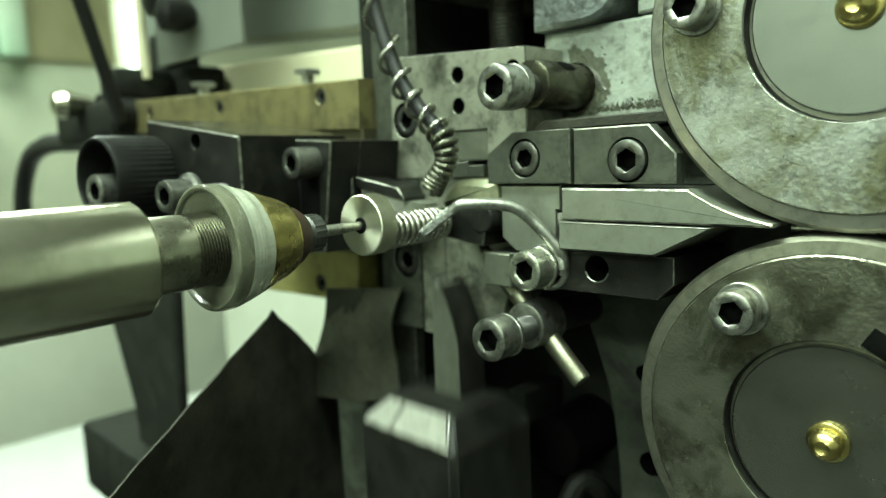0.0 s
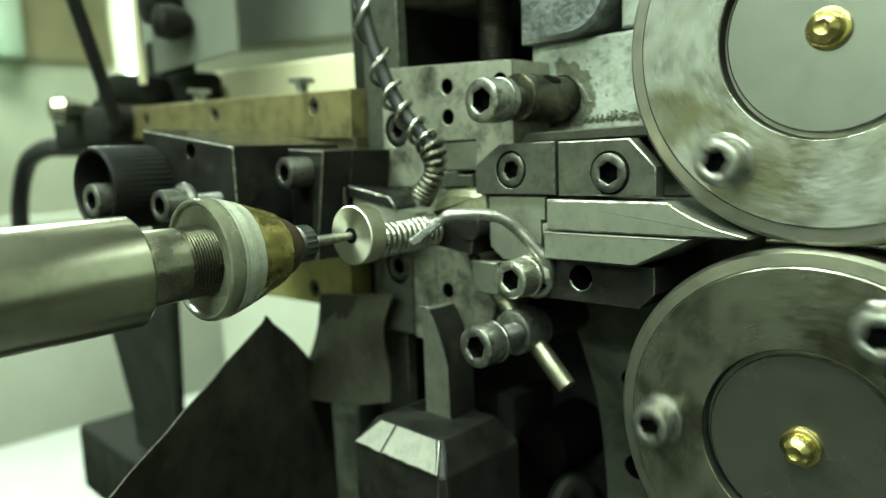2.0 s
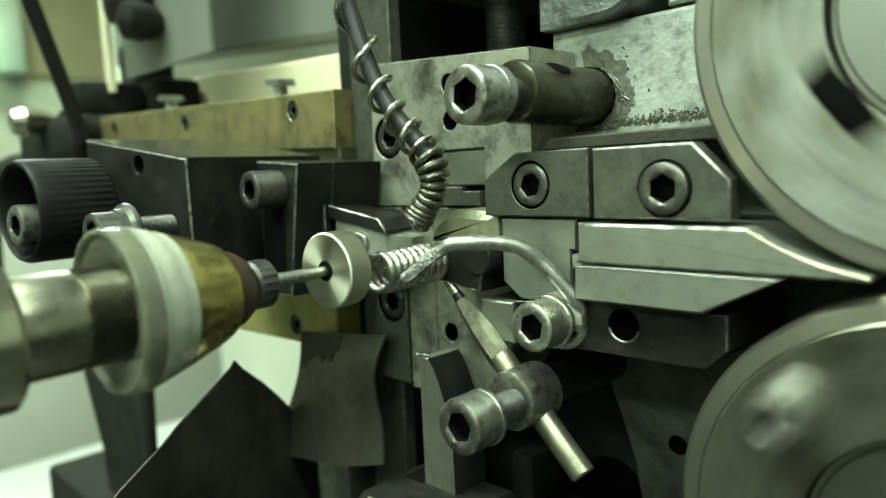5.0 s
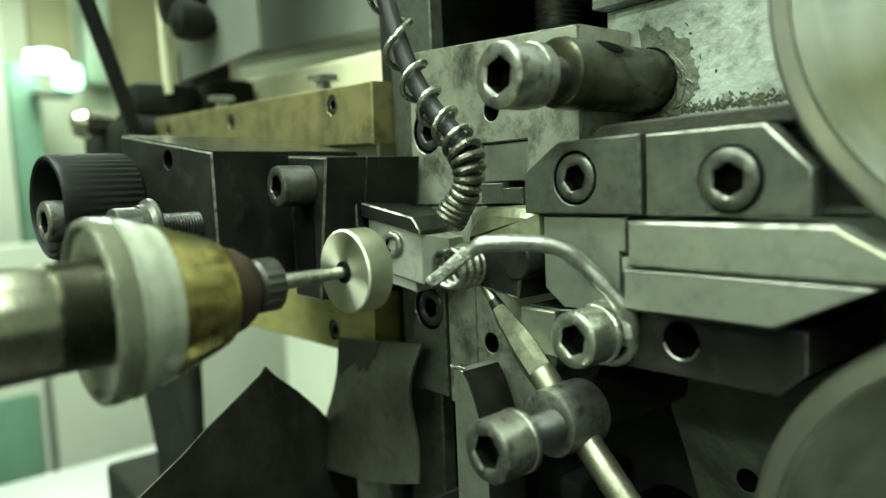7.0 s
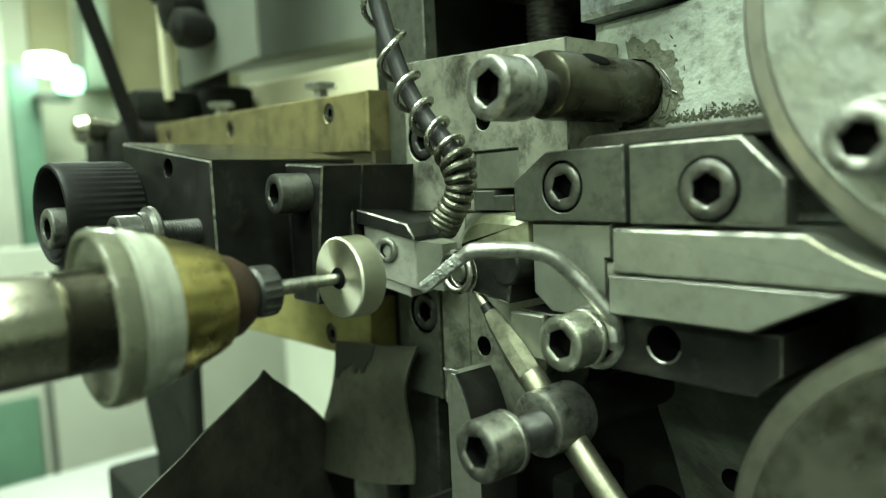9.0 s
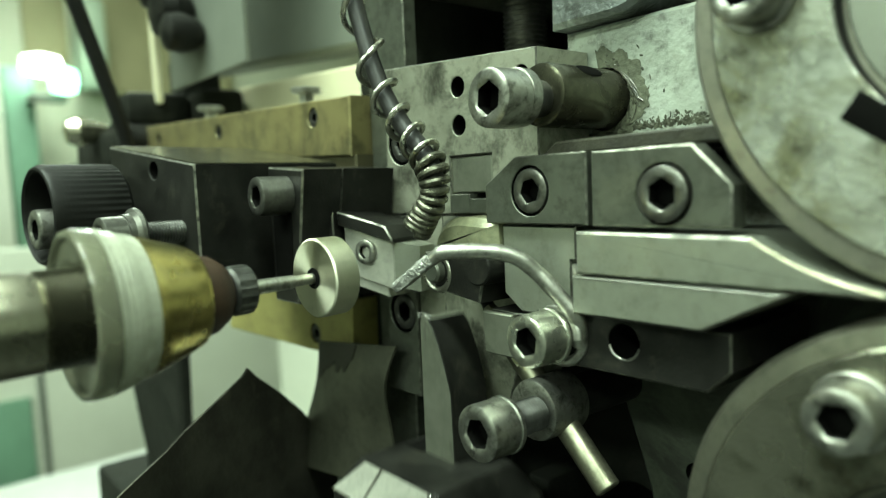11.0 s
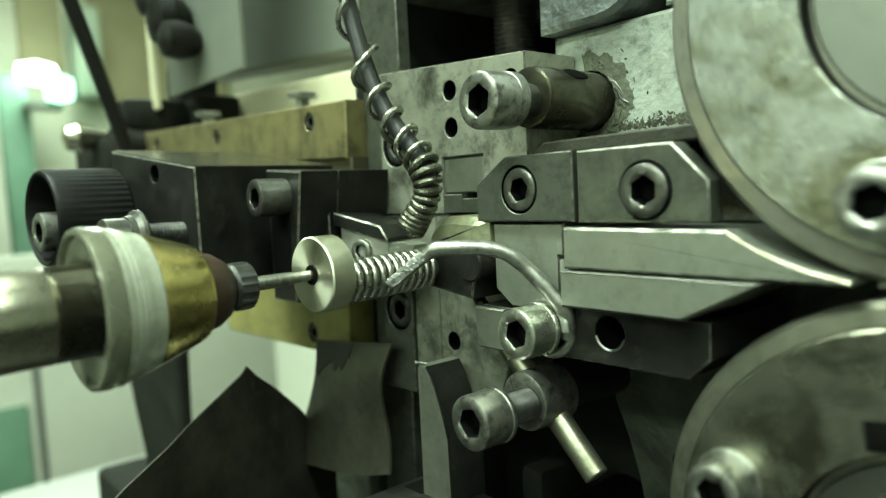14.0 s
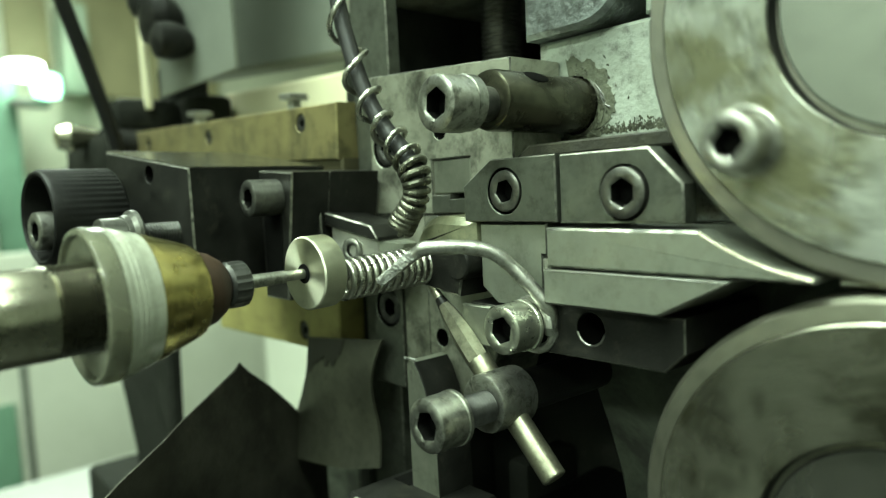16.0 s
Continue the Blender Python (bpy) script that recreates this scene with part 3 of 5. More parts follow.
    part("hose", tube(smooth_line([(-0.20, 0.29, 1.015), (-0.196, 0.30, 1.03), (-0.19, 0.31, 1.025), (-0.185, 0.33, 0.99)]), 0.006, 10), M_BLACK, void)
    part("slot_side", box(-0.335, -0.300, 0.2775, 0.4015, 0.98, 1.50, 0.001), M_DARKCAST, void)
    rod = thing("adjusting_screw", "black threaded adjusting screw in the slot", "screw", at=(-0.248, 0, 0))
    prof = []
    for i in range(62):
        z = 1.255 + i * 0.0022
        prof += [(z, 0.0088), (z + 0.0011, 0.0102)]
    bm = turned(0, 0, prof, 24)
    for v in bm.verts:
        v.co = Vector((v.co.x, 0.312 + v.co.z, v.co.y))
    part("thread", bm, M_MIDSCREW, rod, angle=60)


castings()


def slide_plates():
    lp = plate([(-0.316, 0.98), (-0.2915, 0.98), (-0.2850, 1.266), (-0.2850, 1.40), (-0.316, 1.40)], 0.270, 0.277, 0.0006)
    tagged(part("side_plate", lp, M_GUNMETAL), "dark grey upright side plate of the tool slide", "plate")
    holes = [(-0.2400, 1.2485, 0.0042), (-0.2400, 1.2330, 0.0042), (-0.2045, 1.2475, 0.0042), (-0.2805, 1.2285, 0.0098)]
    top = plate([(-0.293, 1.1965), (-0.2465, 1.1965), (-0.2465, 1.2205), (-0.2215, 1.2205), (-0.2215, 1.1965), (-0.2035, 1.1965), (-0.1965, 1.215), (-0.1965, 1.2570), (-0.2825, 1.2628), (-0.291, 1.2632)], 0.262, 0.291, 0.0006, holes)
    tagged(part("tool_slide_plate", top, M_SLIDE), "oil stained steel tool slide plate with tapped holes", "plate")
    tagged(part("insert_block", plate([(-0.2460, 1.2055), (-0.2220, 1.2055), (-0.2220, 1.2200), (-0.2460, 1.2200)], 0.2626, 0.29, 0.0005), M_BLADE), "small square steel insert block in the slide plate", "block")
    tagged(part("clamp_key", plate([(-0.2455, 1.197), (-0.2335, 1.197), (-0.2335, 1.2050), (-0.2455, 1.2050)], 0.2606, 0.29, 0.0004), M_GUNMETAL), "small dark steel clamp key", "key")
    tagged(part("clamp_key", plate([(-0.2330, 1.197), (-0.2225, 1.197), (-0.2225, 1.2030), (-0.2330, 1.2030)], 0.2596, 0.29, 0.0004), M_GUNMETAL), "small dark steel clamp key", "key")
    tagged(part("lower_strip", plate([(-0.2975, 1.112), (-0.2735, 1.112), (-0.2728, 1.196), (-0.2945, 1.196)], 0.2615, 0.291, 0.0005, [(-0.2845, 1.1505, 0.0098)]), M_GUNMETAL), "dark stained lower strip of the tool slide", "plate")
    tagged(part("lower_slide_plate", plate([(-0.2732, 1.110), (-0.2545, 1.110), (-0.2540, 1.1962), (-0.2724, 1.1962)], 0.263, 0.291, 0.0005), M_SLIDE), "oil stained lower slide plate", "plate")
    tagged(part("lower_slide_plate", plate([(-0.2542, 1.111), (-0.2200, 1.111), (-0.2070, 1.150), (-0.2035, 1.1962), (-0.2536, 1.1962)], 0.2625, 0.291, 0.0005, [(-0.2455, 1.1405, 0.0042), (-0.2462, 1.1225, 0.0042)]), M_SLIDE), "oil stained lower slide plate with tapped holes", "plate")
    g = "slide plate screws"
    cap_screw(-0.2805, 0.2625, 1.2285, 0.0086, 0.010, 0.1, material=M_DARKSCREW, label="dark socket cap screw sunk in the slide plate", group=g)
    cap_screw(-0.2845, 0.2620, 1.1505, 0.0086, 0.010, 0.5, material=M_DARKSCREW, label="dark socket cap screw sunk in the lower strip", group=g)


slide_plates()


def grease():
    rnd = random.Random(4)
    lump = bmesh.new()
    bmesh.ops.create_icosphere(lump, subdivisions=1, radius=1)
    lump.verts.index_update()
    corners, sides = [v.co.copy() for v in lump.verts], [[v.index for v in f.verts] for f in lump.faces]
    lump.free()
    bm = bmesh.new()
    for k in range(900):
        q = rnd.uniform(0.0003, 0.0008)
        if k < 330:
            a = radians(rnd.uniform(-115, 85))
            r = 0.0120 + abs(rnd.gauss(0, 0.0016))
            q = rnd.uniform(0.0003, 0.0010)
        else:
            a = radians(rnd.uniform(-75, 60))
            r = 0.0125 + abs(rnd.gauss(0, 0.0052))
        x, z = -0.190 + r * math.cos(a), 1.2385 + r * math.sin(a)
        if k > 430:
            x, z = rnd.uniform(-0.180, -0.118), 1.2262 + abs(rnd.gauss(0, 0.0016))
        if z < 1.2256:
            z = 1.2256 + rnd.random() * 0.001
        m = Matrix.LocRotScale((x, 0.2920, z), Euler((rnd.uniform(-0.3, 0.3), -a + rnd.uniform(-0.6, 0.6), 0)), (q * rnd.uniform(0.5, 0.9), q * 0.30, q * rnd.uniform(1.0, 2.6)))
        verts = [bm.verts.new(m @ c) for c in corners]
        for f in sides:
            bm.faces.new([verts[i] for i in f])
    for k in range(9):
        a, r = radians(rnd.uniform(-80, 45)), 0.0122
        line = []
        for j in range(6):
            line.append((-0.190 + r * math.cos(a), 0.2918, max(1.2258, 1.2385 + r * math.sin(a))))
            a += rnd.uniform(-0.30, 0.12)
            r += rnd.uniform(0.0002, 0.0016)
        tube(smooth_line(line, 4), rnd.uniform(0.00025, 0.00055), 6, bm)
    film = bmesh.new()
    rings = []
    for y, out in ((0.2917, 0), (0.2917, 1), (0.2921, 1)):
        ring = []
        for k in range(81):
            a = radians(-100 + 200 * k / 80)
            r = 0.0121 if not out else 0.0150 + 0.0045 * (1 + noise.noise(Vector((a * 1.7, 0.3, 1.1)))) + 0.0022 * noise.noise(Vector((a * 7, 2.3, 0.4))) + 0.0010 * noise.noise(Vector((a * 25, 1.3, 0.9)))
            ring.append(film.verts.new((-0.190 + r * math.cos(a), y, max(1.2250, 1.2385 + r * math.sin(a)))))
        rings.append(ring)
    for p, q in zip(rings, rings[1:]):
        for k in range(80):
            film.faces.new((p[k], p[k + 1], q[k + 1], q[k]))
    tagged(part("oil_film", film, M_OILFILM), "dark wet oil film on the casting round the tool shaft", "oil film", kind="stuff")
    tagged(part("grease", bm, M_GREASE), "lumps of dirty grease stuck to the casting", "grease", kind="stuff")


grease()


def guides():
    f = 0.2415
    a = plate([(-0.1592, 1.2172), (-0.1892, 1.2172), (-0.2040, 1.2080), (-0.2040, 1.1946), (-0.1592, 1.1946)], f, 0.262, 0.0005, [(-0.1828, 1.2056, 0.0084)])
    clamp = thing("guide_clamp", "dark steel clamp block with a cut corner over the wire guide", "clamp block", "guide clamps")
    part("body", a, M_GUNMETAL, clamp)
    cap_screw(-0.1828, f - 0.0002, 1.2056, 0.0076, 0.010, 0.2, clamp, material=M_MIDSCREW, label="oily socket cap screw sunk in the clamp")
    b = plate([(-0.1571, 1.2168), (-0.1240, 1.2168), (-0.1130, 1.2056), (-0.1130, 1.1944), (-0.1571, 1.1944)], f - 0.0005, 0.2480, 0.0006, [(-0.1326, 1.2036, 0.0087)])
    clamp = thing("guide_clamp", "dark steel clamp block with a worn slanted corner", "clamp block", "guide clamps")
    part("body", b, M_GUNMETAL, clamp)
    cap_screw(-0.1326, f - 0.0018, 1.2036, 0.0080, 0.010, 0.52, clamp, material=M_MIDSCREW, label="worn socket cap screw sunk in the clamp")
    # added bar; its black gives the shaded gap behind the clamps
    tagged(part("clamp_gap_filler", box(-0.1565, -0.1420, 0.2484, 0.2910, 1.1955, 1.2160, 0.0008), M_BLACK), "black filler bar standing in for shade behind the guide clamps", "spacer")
    tagged(part("cover_strip", plate([(-0.188, 1.2176), (-0.118, 1.2172), (-0.112, 1.2222), (-0.182, 1.2218)], 0.254, 0.2915, 0.0008), M_FILM), "dark greasy strip above the guide clamps", "strip")
    arc = [(-0.108, 1.1925), (-0.1035, 1.1898), (-0.099, 1.1874), (-0.094, 1.1853), (-0.088, 1.1832), (-0.0785, 1.1810)]
    up = plate([(-0.1625, 1.1797), (-0.1625, 1.1928)] + arc + [(-0.0785, 1.1797)], 0.2395, 0.275, 0.0008)
    guide = thing("upper_wire_guide", "ground steel upper wire guide tapering to a tip between the rolls", "wire guide")
    part("body", up, M_GROUND, guide)
    part("worn_edge", tube([(p[0], 0.2400, p[1] - 0.0006) for p in arc], 0.0006, 8), M_CHROME, guide, "bright worn edge of the tip")
    lo = plate([(-0.1635, 1.1790), (-0.0985, 1.1790), (-0.1205, 1.1672), (-0.1635, 1.1672)], 0.2385, 0.275, 0.0008)
    guide = thing("lower_wire_guide", "ground steel lower wire guide with a slanted end", "wire guide")
    part("body", lo, M_GROUND, guide)
    part("worn_edge", tube([(-0.1630, 0.2387, 1.1787), (-0.1000, 0.2387, 1.1787)], 0.00035, 8), M_STEEL, guide, "bright worn edge of the joint")
    tagged(part("guide_end_block", plate([(-0.1985, 1.1700), (-0.1985, 1.1940), (-0.1658, 1.1940), (-0.1658, 1.1830), (-0.168, 1.1830), (-0.168, 1.1640), (-0.1905, 1.1640)], 0.2440, 0.285, 0.0006), M_GROUND), "ground steel block at the end of the wire guide", "block")
    tagged(part("stop_pin", box(-0.1668, -0.1632, 0.2425, 0.27, 1.1770, 1.1822, 0.0006), M_STEEL), "small steel stop pin beside the wire guide", "pin")
    bar = plate([(-0.2055, 1.1635), (-0.1915, 1.1632), (-0.164, 1.1665), (-0.1150, 1.1665), (-0.1150, 1.1560), (-0.1218, 1.1495), (-0.1630, 1.1490), (-0.2035, 1.1490)], 0.2440, 0.291, 0.0004, [(-0.1486, 1.1594, 0.0056)])
    support = thing("guide_support", "black steel support bar under the wire guide with a round hole", "bar")
    part("body", bar, M_BLACK, support)
    # brighter bar along the lower half of the hole's rim
    lip = [(-0.1486 + 0.0055 * math.cos(a), 0.2442, 1.1594 + 0.0055 * math.sin(a)) for a in [math.pi * (1.08 + 0.84 * k / 12) for k in range(13)]]
    part("hole_lip", tube(lip, 0.0004, 6), M_SCREW, support, "bright lower lip of the hole")
    tagged(part("support_plate", plate([(-0.207, 1.1475), (-0.1925, 1.1475), (-0.1925, 1.1628), (-0.208, 1.1628)], 0.2415, 0.2438, 0.0006), M_BLADE), "small stained steel plate beside the support bar", "plate")
    wire = thing("feed_wire", "bright steel feed wire running between the rolls", "wire")
    part("strand", tube([(0.30, 0.2540, 1.1782), (-0.077, 0.2540, 1.1785)], 0.0012, 10), M_WIRE, wire)
    rear = plate([(-0.026, 1.1845), (-0.032, 1.1800), (-0.026, 1.1750), (0.06, 1.1690), (0.06, 1.1900)], 0.2385, 0.27, 0.0008)
    tagged(part("rear_wire_guide", rear, M_GUNMETAL), "dark steel wire guide behind the rolls", "wire guide")


guides()


# ---- feed rolls ----
UP_X, LOW_X, UP_Z, LOW_Z, ROLL_R, ROLL_Y = -0.0562, -0.0605, 1.2470, 1.1094, 0.0684, 0.2415


def feed_roll(name, x, z, face, hubm, rimm, label, key):
    roll = thing(name, label, "feed roll", "feed rolls", at=(x, ROLL_Y, z))
    n = 96
    part("rim", turned(0, 0, [(0.0050, ROLL_R - 0.0060), (0.0004, ROLL_R - 0.0058), (0.0009, ROLL_R - 0.0016), (0.0028, ROLL_R), (0.0135, ROLL_R), (0.0145, ROLL_R - 0.0012), (0.0155, ROLL_R), (0.026, ROLL_R), (0.0275, ROLL_R - 0.0015), (0.0275, ROLL_R - 0.008)], n), rimm, roll, "polished worn roll edge")
    # face ring; the key slot beside the hub is a black slab
    bm = bmesh.new()
    prof = [(0.0275, ROLL_R - 0.0061), (0.0003, ROLL_R - 0.0061), (-0.0002, ROLL_R - 0.0066), (-0.0002, 0.0343), (0.0000, 0.0341), (0.0012, 0.0340), (0.0112, 0.0340)]
    turned(0, 0, prof, n, bm)
    part("face", bm, face, roll)
    part("hub_ring", turned(0, 0, [(0.0104, 0.0339), (0.0009, 0.0339), (0.0012, 0.0337), (0.0070, 0.0335), (0.0072, 0.0330), (0.0070, 0.0321), (0.0100, 0.0320)], n), M_BLACK, roll, "dark groove round the hub")
    part("hub", turned(0, 0, [(0.0100, 0.0319), (0.0026, 0.0319), (0.0020, 0.0313), (0.0020, 0.0)], n), hubm, roll)
    # Slab flush with the face; its black is the recess's shade.
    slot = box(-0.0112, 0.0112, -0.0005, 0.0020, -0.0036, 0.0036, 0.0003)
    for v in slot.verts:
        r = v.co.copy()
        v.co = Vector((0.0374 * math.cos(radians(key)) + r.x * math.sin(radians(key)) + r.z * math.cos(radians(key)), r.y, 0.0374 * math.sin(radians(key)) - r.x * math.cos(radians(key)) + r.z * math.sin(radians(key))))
    part("keyway", slot, M_SOCKET, roll, "keyway beside the hub, its shade put in as black")
    for k in range(3):
        a = radians(120 * k)
        cap_screw(0.0503 * math.cos(a), -0.0105, 0.0503 * math.sin(a), 0.0077, 0.0085, 0.2 + k, roll, washer=0.0093, label="oily socket cap screw with washer")
    part("nut", turned(0, 0, [(0.0020, 0.0064), (0.0006, 0.0066), (0.0002, 0.0059), (0.0002, 0.0051), (-0.0024, 0.0052), (-0.0044, 0.0042), (-0.0056, 0.0023), (-0.0050, 0.0012), (-0.0050, 0.0)], 6 * 6), M_BRASS, roll, "round brass nut")
    part("shaft", turned(0, 0, [(0.0276, 0.030), (0.0590, 0.030)], 40), M_DARKCAST, roll)
    return roll


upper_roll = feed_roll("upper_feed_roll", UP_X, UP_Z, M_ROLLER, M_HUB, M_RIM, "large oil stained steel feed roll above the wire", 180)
# the lower roll takes the shaded copies of the materials
lower_roll = feed_roll("lower_feed_roll", LOW_X, LOW_Z, M_ROLLER_SHADED, M_HUBDARK, M_RIMDARK, "large oily steel feed roll beneath the wire, coloured as shaded", -66)


# ---- moving tools ----
def tool_shaft():
    t = thing("tool_shaft", "oily round steel tool shaft with a cap screw in its end", "tool shaft", at=(0, 0, 0))
    x, z = -0.1900, 1.2385
    bm = turned(x, z, [(0.2425, 0.0095), (0.2430, 0.0108), (0.2445, 0.0112), (0.290, 0.0112), (0.39, 0.0112)], 48)
    part("barrel", bm, M_OILBAR, t)
    # black ellipsoid on the barrel, coloured like a shaded slot
    slot = bmesh.new()
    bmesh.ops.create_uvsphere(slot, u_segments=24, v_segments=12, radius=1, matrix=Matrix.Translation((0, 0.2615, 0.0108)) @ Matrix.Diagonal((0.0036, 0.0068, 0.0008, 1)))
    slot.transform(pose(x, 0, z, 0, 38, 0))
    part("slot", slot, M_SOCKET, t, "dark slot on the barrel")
    part("neck", turned(x, z - 0.0015, [(0.2340, 0.0064), (0.2426, 0.0064)], 24), M_DARKSCREW, t)
    part("collar", turned(x, z - 0.0015, [(0.2290, 0.0090), (0.2295, 0.0099), (0.2335, 0.0099), (0.2340, 0.0090)], 40), M_SCREW, t)
    cap_screw(x + 0.0003, 0.2170, z - 0.0022, 0.0099, 0.0118, 0.4, t)
    return t


def pitch_tool():
    t = thing("pitch_tool", "tapered steel pitch tool rod held in a screwed clamp", "tool", at=(0, 0, 0))
    x, z, y = -0.1860, 1.1300, 0.2400
    tip, end = Vector((-0.2288, y, 1.1738)), Vector((-0.1625, y, 1.1060))
    d = (end - tip).normalized()
    ln = (end - tip).length
    part("point", tube([tip + d * q for q in (0, 0.004, 0.0138)], [0.0011, 0.0014, 0.0020], 16), M_ROD, t, "slender tapered point")
    part("band", tube([tip + d * 0.0138, tip + d * 0.0172], [0.0021, 0.0026], 16), M_BLACK, t, "dark ring on the rod")
    part("ground_taper", tube([tip + d * q for q in (0.0172, 0.0215, 0.034, 0.044)], [0.0026, 0.0036, 0.0048, 0.0049], 7), M_ROD, t, "taper ground in flats", angle=18)
    part("rod", tube([tip + d * q for q in (0.0441, 0.050, ln - 0.0006, ln)], [0.0047, 0.0046, 0.0045, 0.0040], 24), M_ROD, t, "round tool rod")
    part("clamp", turned(x, z, [(0.2295, 0.0092), (0.2300, 0.0104), (0.2312, 0.0108), (0.2470, 0.0108), (0.2480, 0.0100)], 40), M_SCREW, t)
    part("arm", tube([(x, 0.2482, z), (x + 0.001, 0.37, z - 0.002)], 0.0078, 24), M_BLACK, t)
    cap_screw(x + 0.0030, 0.2005, z + 0.0002, 0.0093, 0.0112, 0.2, t, washer=0.0096, shank=0.0175, shank_r=0.0058)
    return t


def cutter():
    t = thing("cutter_slide", "steel cutter blade standing in a chamfered holder block", "cutter", at=(0, 0, 0))
    blade = plate([(-0.2405, 1.070), (-0.2402, 1.1345), (-0.2385, 1.1362), (-0.2350, 1.1358), (-0.2318, 1.1318), (-0.2285, 1.1250), (-0.2255, 1.1170), (-0.2228, 1.1080), (-0.2222, 1.070)], 0.2375, 0.2560, 0.0003)
    ob = part("blade", blade, M_BLADE, t, "ground steel cutter blade, its flank's shade put in as black", angle=20)
    ob.data.materials.append(M_BLACK)
    # faces turned to the right get black for the flank's shade
    for p in ob.data.polygons:
        if p.normal.x > 0.3:
            p.material_index = 3
    burr = random.Random(8)
    curl = [(-0.2425 + 0.0021 * k + burr.uniform(-0.0006, 0.0006), 0.2380 + burr.uniform(-0.001, 0.001), 1.1364 + burr.uniform(0.0, 0.0012)) for k in range(5)]
    part("burr", tube(smooth_line(curl, 4), 0.0005, 6), M_SCAR, t, "ragged burr on the blade's tip")
    x0, x1, y0, y1, z = -0.2640, -0.1985, 0.2060, 0.2640, 1.0675
    bm = bmesh.new()
    c = 0.0028
    i = 0.0095
    lo = [(x0 + c, y0), (x1 - c, y0), (x1, y0 + c), (x1, y1 - c), (x1 - c, y1), (x0 + c, y1), (x0, y1 - c), (x0, y0 + c)]
    hi = [(x0 + i, y0 + i), (x1 - i, y0 + i), (x1 - i + 0.001, y0 + i + 0.001), (x1 - i + 0.001, y1 - i), (x1 - i, y1 - i), (x0 + i, y1 - i), (x0 + i, y1 - i - 0.001), (x0 + i - 0.001, y0 + i + 0.001)]
    rings = [[bm.verts.new((*p, 0.93)) for p in lo], [bm.verts.new((*p, z)) for p in lo], [bm.verts.new((*p, z + 0.0135)) for p in hi]]
    for a, b in zip(rings, rings[1:]):
        for k in range(8):
            bm.faces.new((a[k], a[(k + 1) % 8], b[(k + 1) % 8], b[k]))
    bm.faces.new(rings[0])
    bm.faces.new(rings[-1])
    bmesh.ops.bevel(bm, geom=bm.edges[:], offset=0.0005, segments=2, affect="EDGES")
    part("holder", bm, M_BLACK, t, "black chamfered holder block")
    q = [Vector(p) for p in ((x0 + c, y0 + 0.0004, z + 0.0012), (x1 - c, y0 + 0.0004, z + 0.0012), (x1 - i, y0 + i - 0.0006, z + 0.0131), (x0 + i, y0 + i - 0.0006, z + 0.0131))]
    lift = Vector((0, -0.0010, 0.0006))

    def chamfer(u0, v0, u1, v1):
        """A slab on the front chamfer between the shares u along its lower and v along its upper edge."""
        bm = bmesh.new()
        ring = [q[0].lerp(q[1], u0), q[0].lerp(q[1], u1), q[3].lerp(q[2], v1), q[3].lerp(q[2], v0)]
        front, back = [bm.verts.new(p + lift) for p in ring], [bm.verts.new(p) for p in ring]
        bm.faces.new(front)
        bm.faces.new(back)
        for k in range(4):
            bm.faces.new((front[k], front[(k + 1) % 4], back[(k + 1) % 4], back[k]))
        return bm
    # paler steel on the front chamfer carries the overhead light it catches
    part("ground_face", chamfer(0.005, 0.12, 0.335, 0.345), M_POINT, t, "ground chamfer of the holder, overhead light in its pale colour")
    part("ground_face", chamfer(0.360, 0.385, 0.985, 0.965), M_POINT, t, "ground chamfer of the holder, overhead light in its pale colour")
    chip = random.Random(5)
    low = [q[0].lerp(q[1], k / 24) + lift * 0.8 + Vector((0, 0, chip.uniform(-0.0003, 0.0002))) for k in range(25)]
    part("worn_edge", tube(low[:8], 0.00045, 8), M_CHROME, t, "bright chipped edge")
    part("worn_edge", tube(low[9:], 0.00045, 8), M_CHROME, t, "bright chipped edge")
    part("worn_edge", tube([q[1] + lift, q[1].lerp(q[2], 0.5) + lift + Vector((0.0006, 0, 0)), q[2] + lift * 0.6], 0.0004, 8), M_STEEL, t, "bright worn corner")
    # thin black slab whose colour gives the pocket's shade
    part("pocket", box(-0.2520, -0.2410, 0.2360, 0.2540, z + 0.0125, z + 0.0139, 0.0003), M_SOCKET, t, "dark pocket beside the blade")
    return t


shaft_tool, pitch, cut = tool_shaft(), pitch_tool(), cutter()


# ---- fixed tools round the coil ----
SP_X, SP_Z = -0.2285, 1.1763


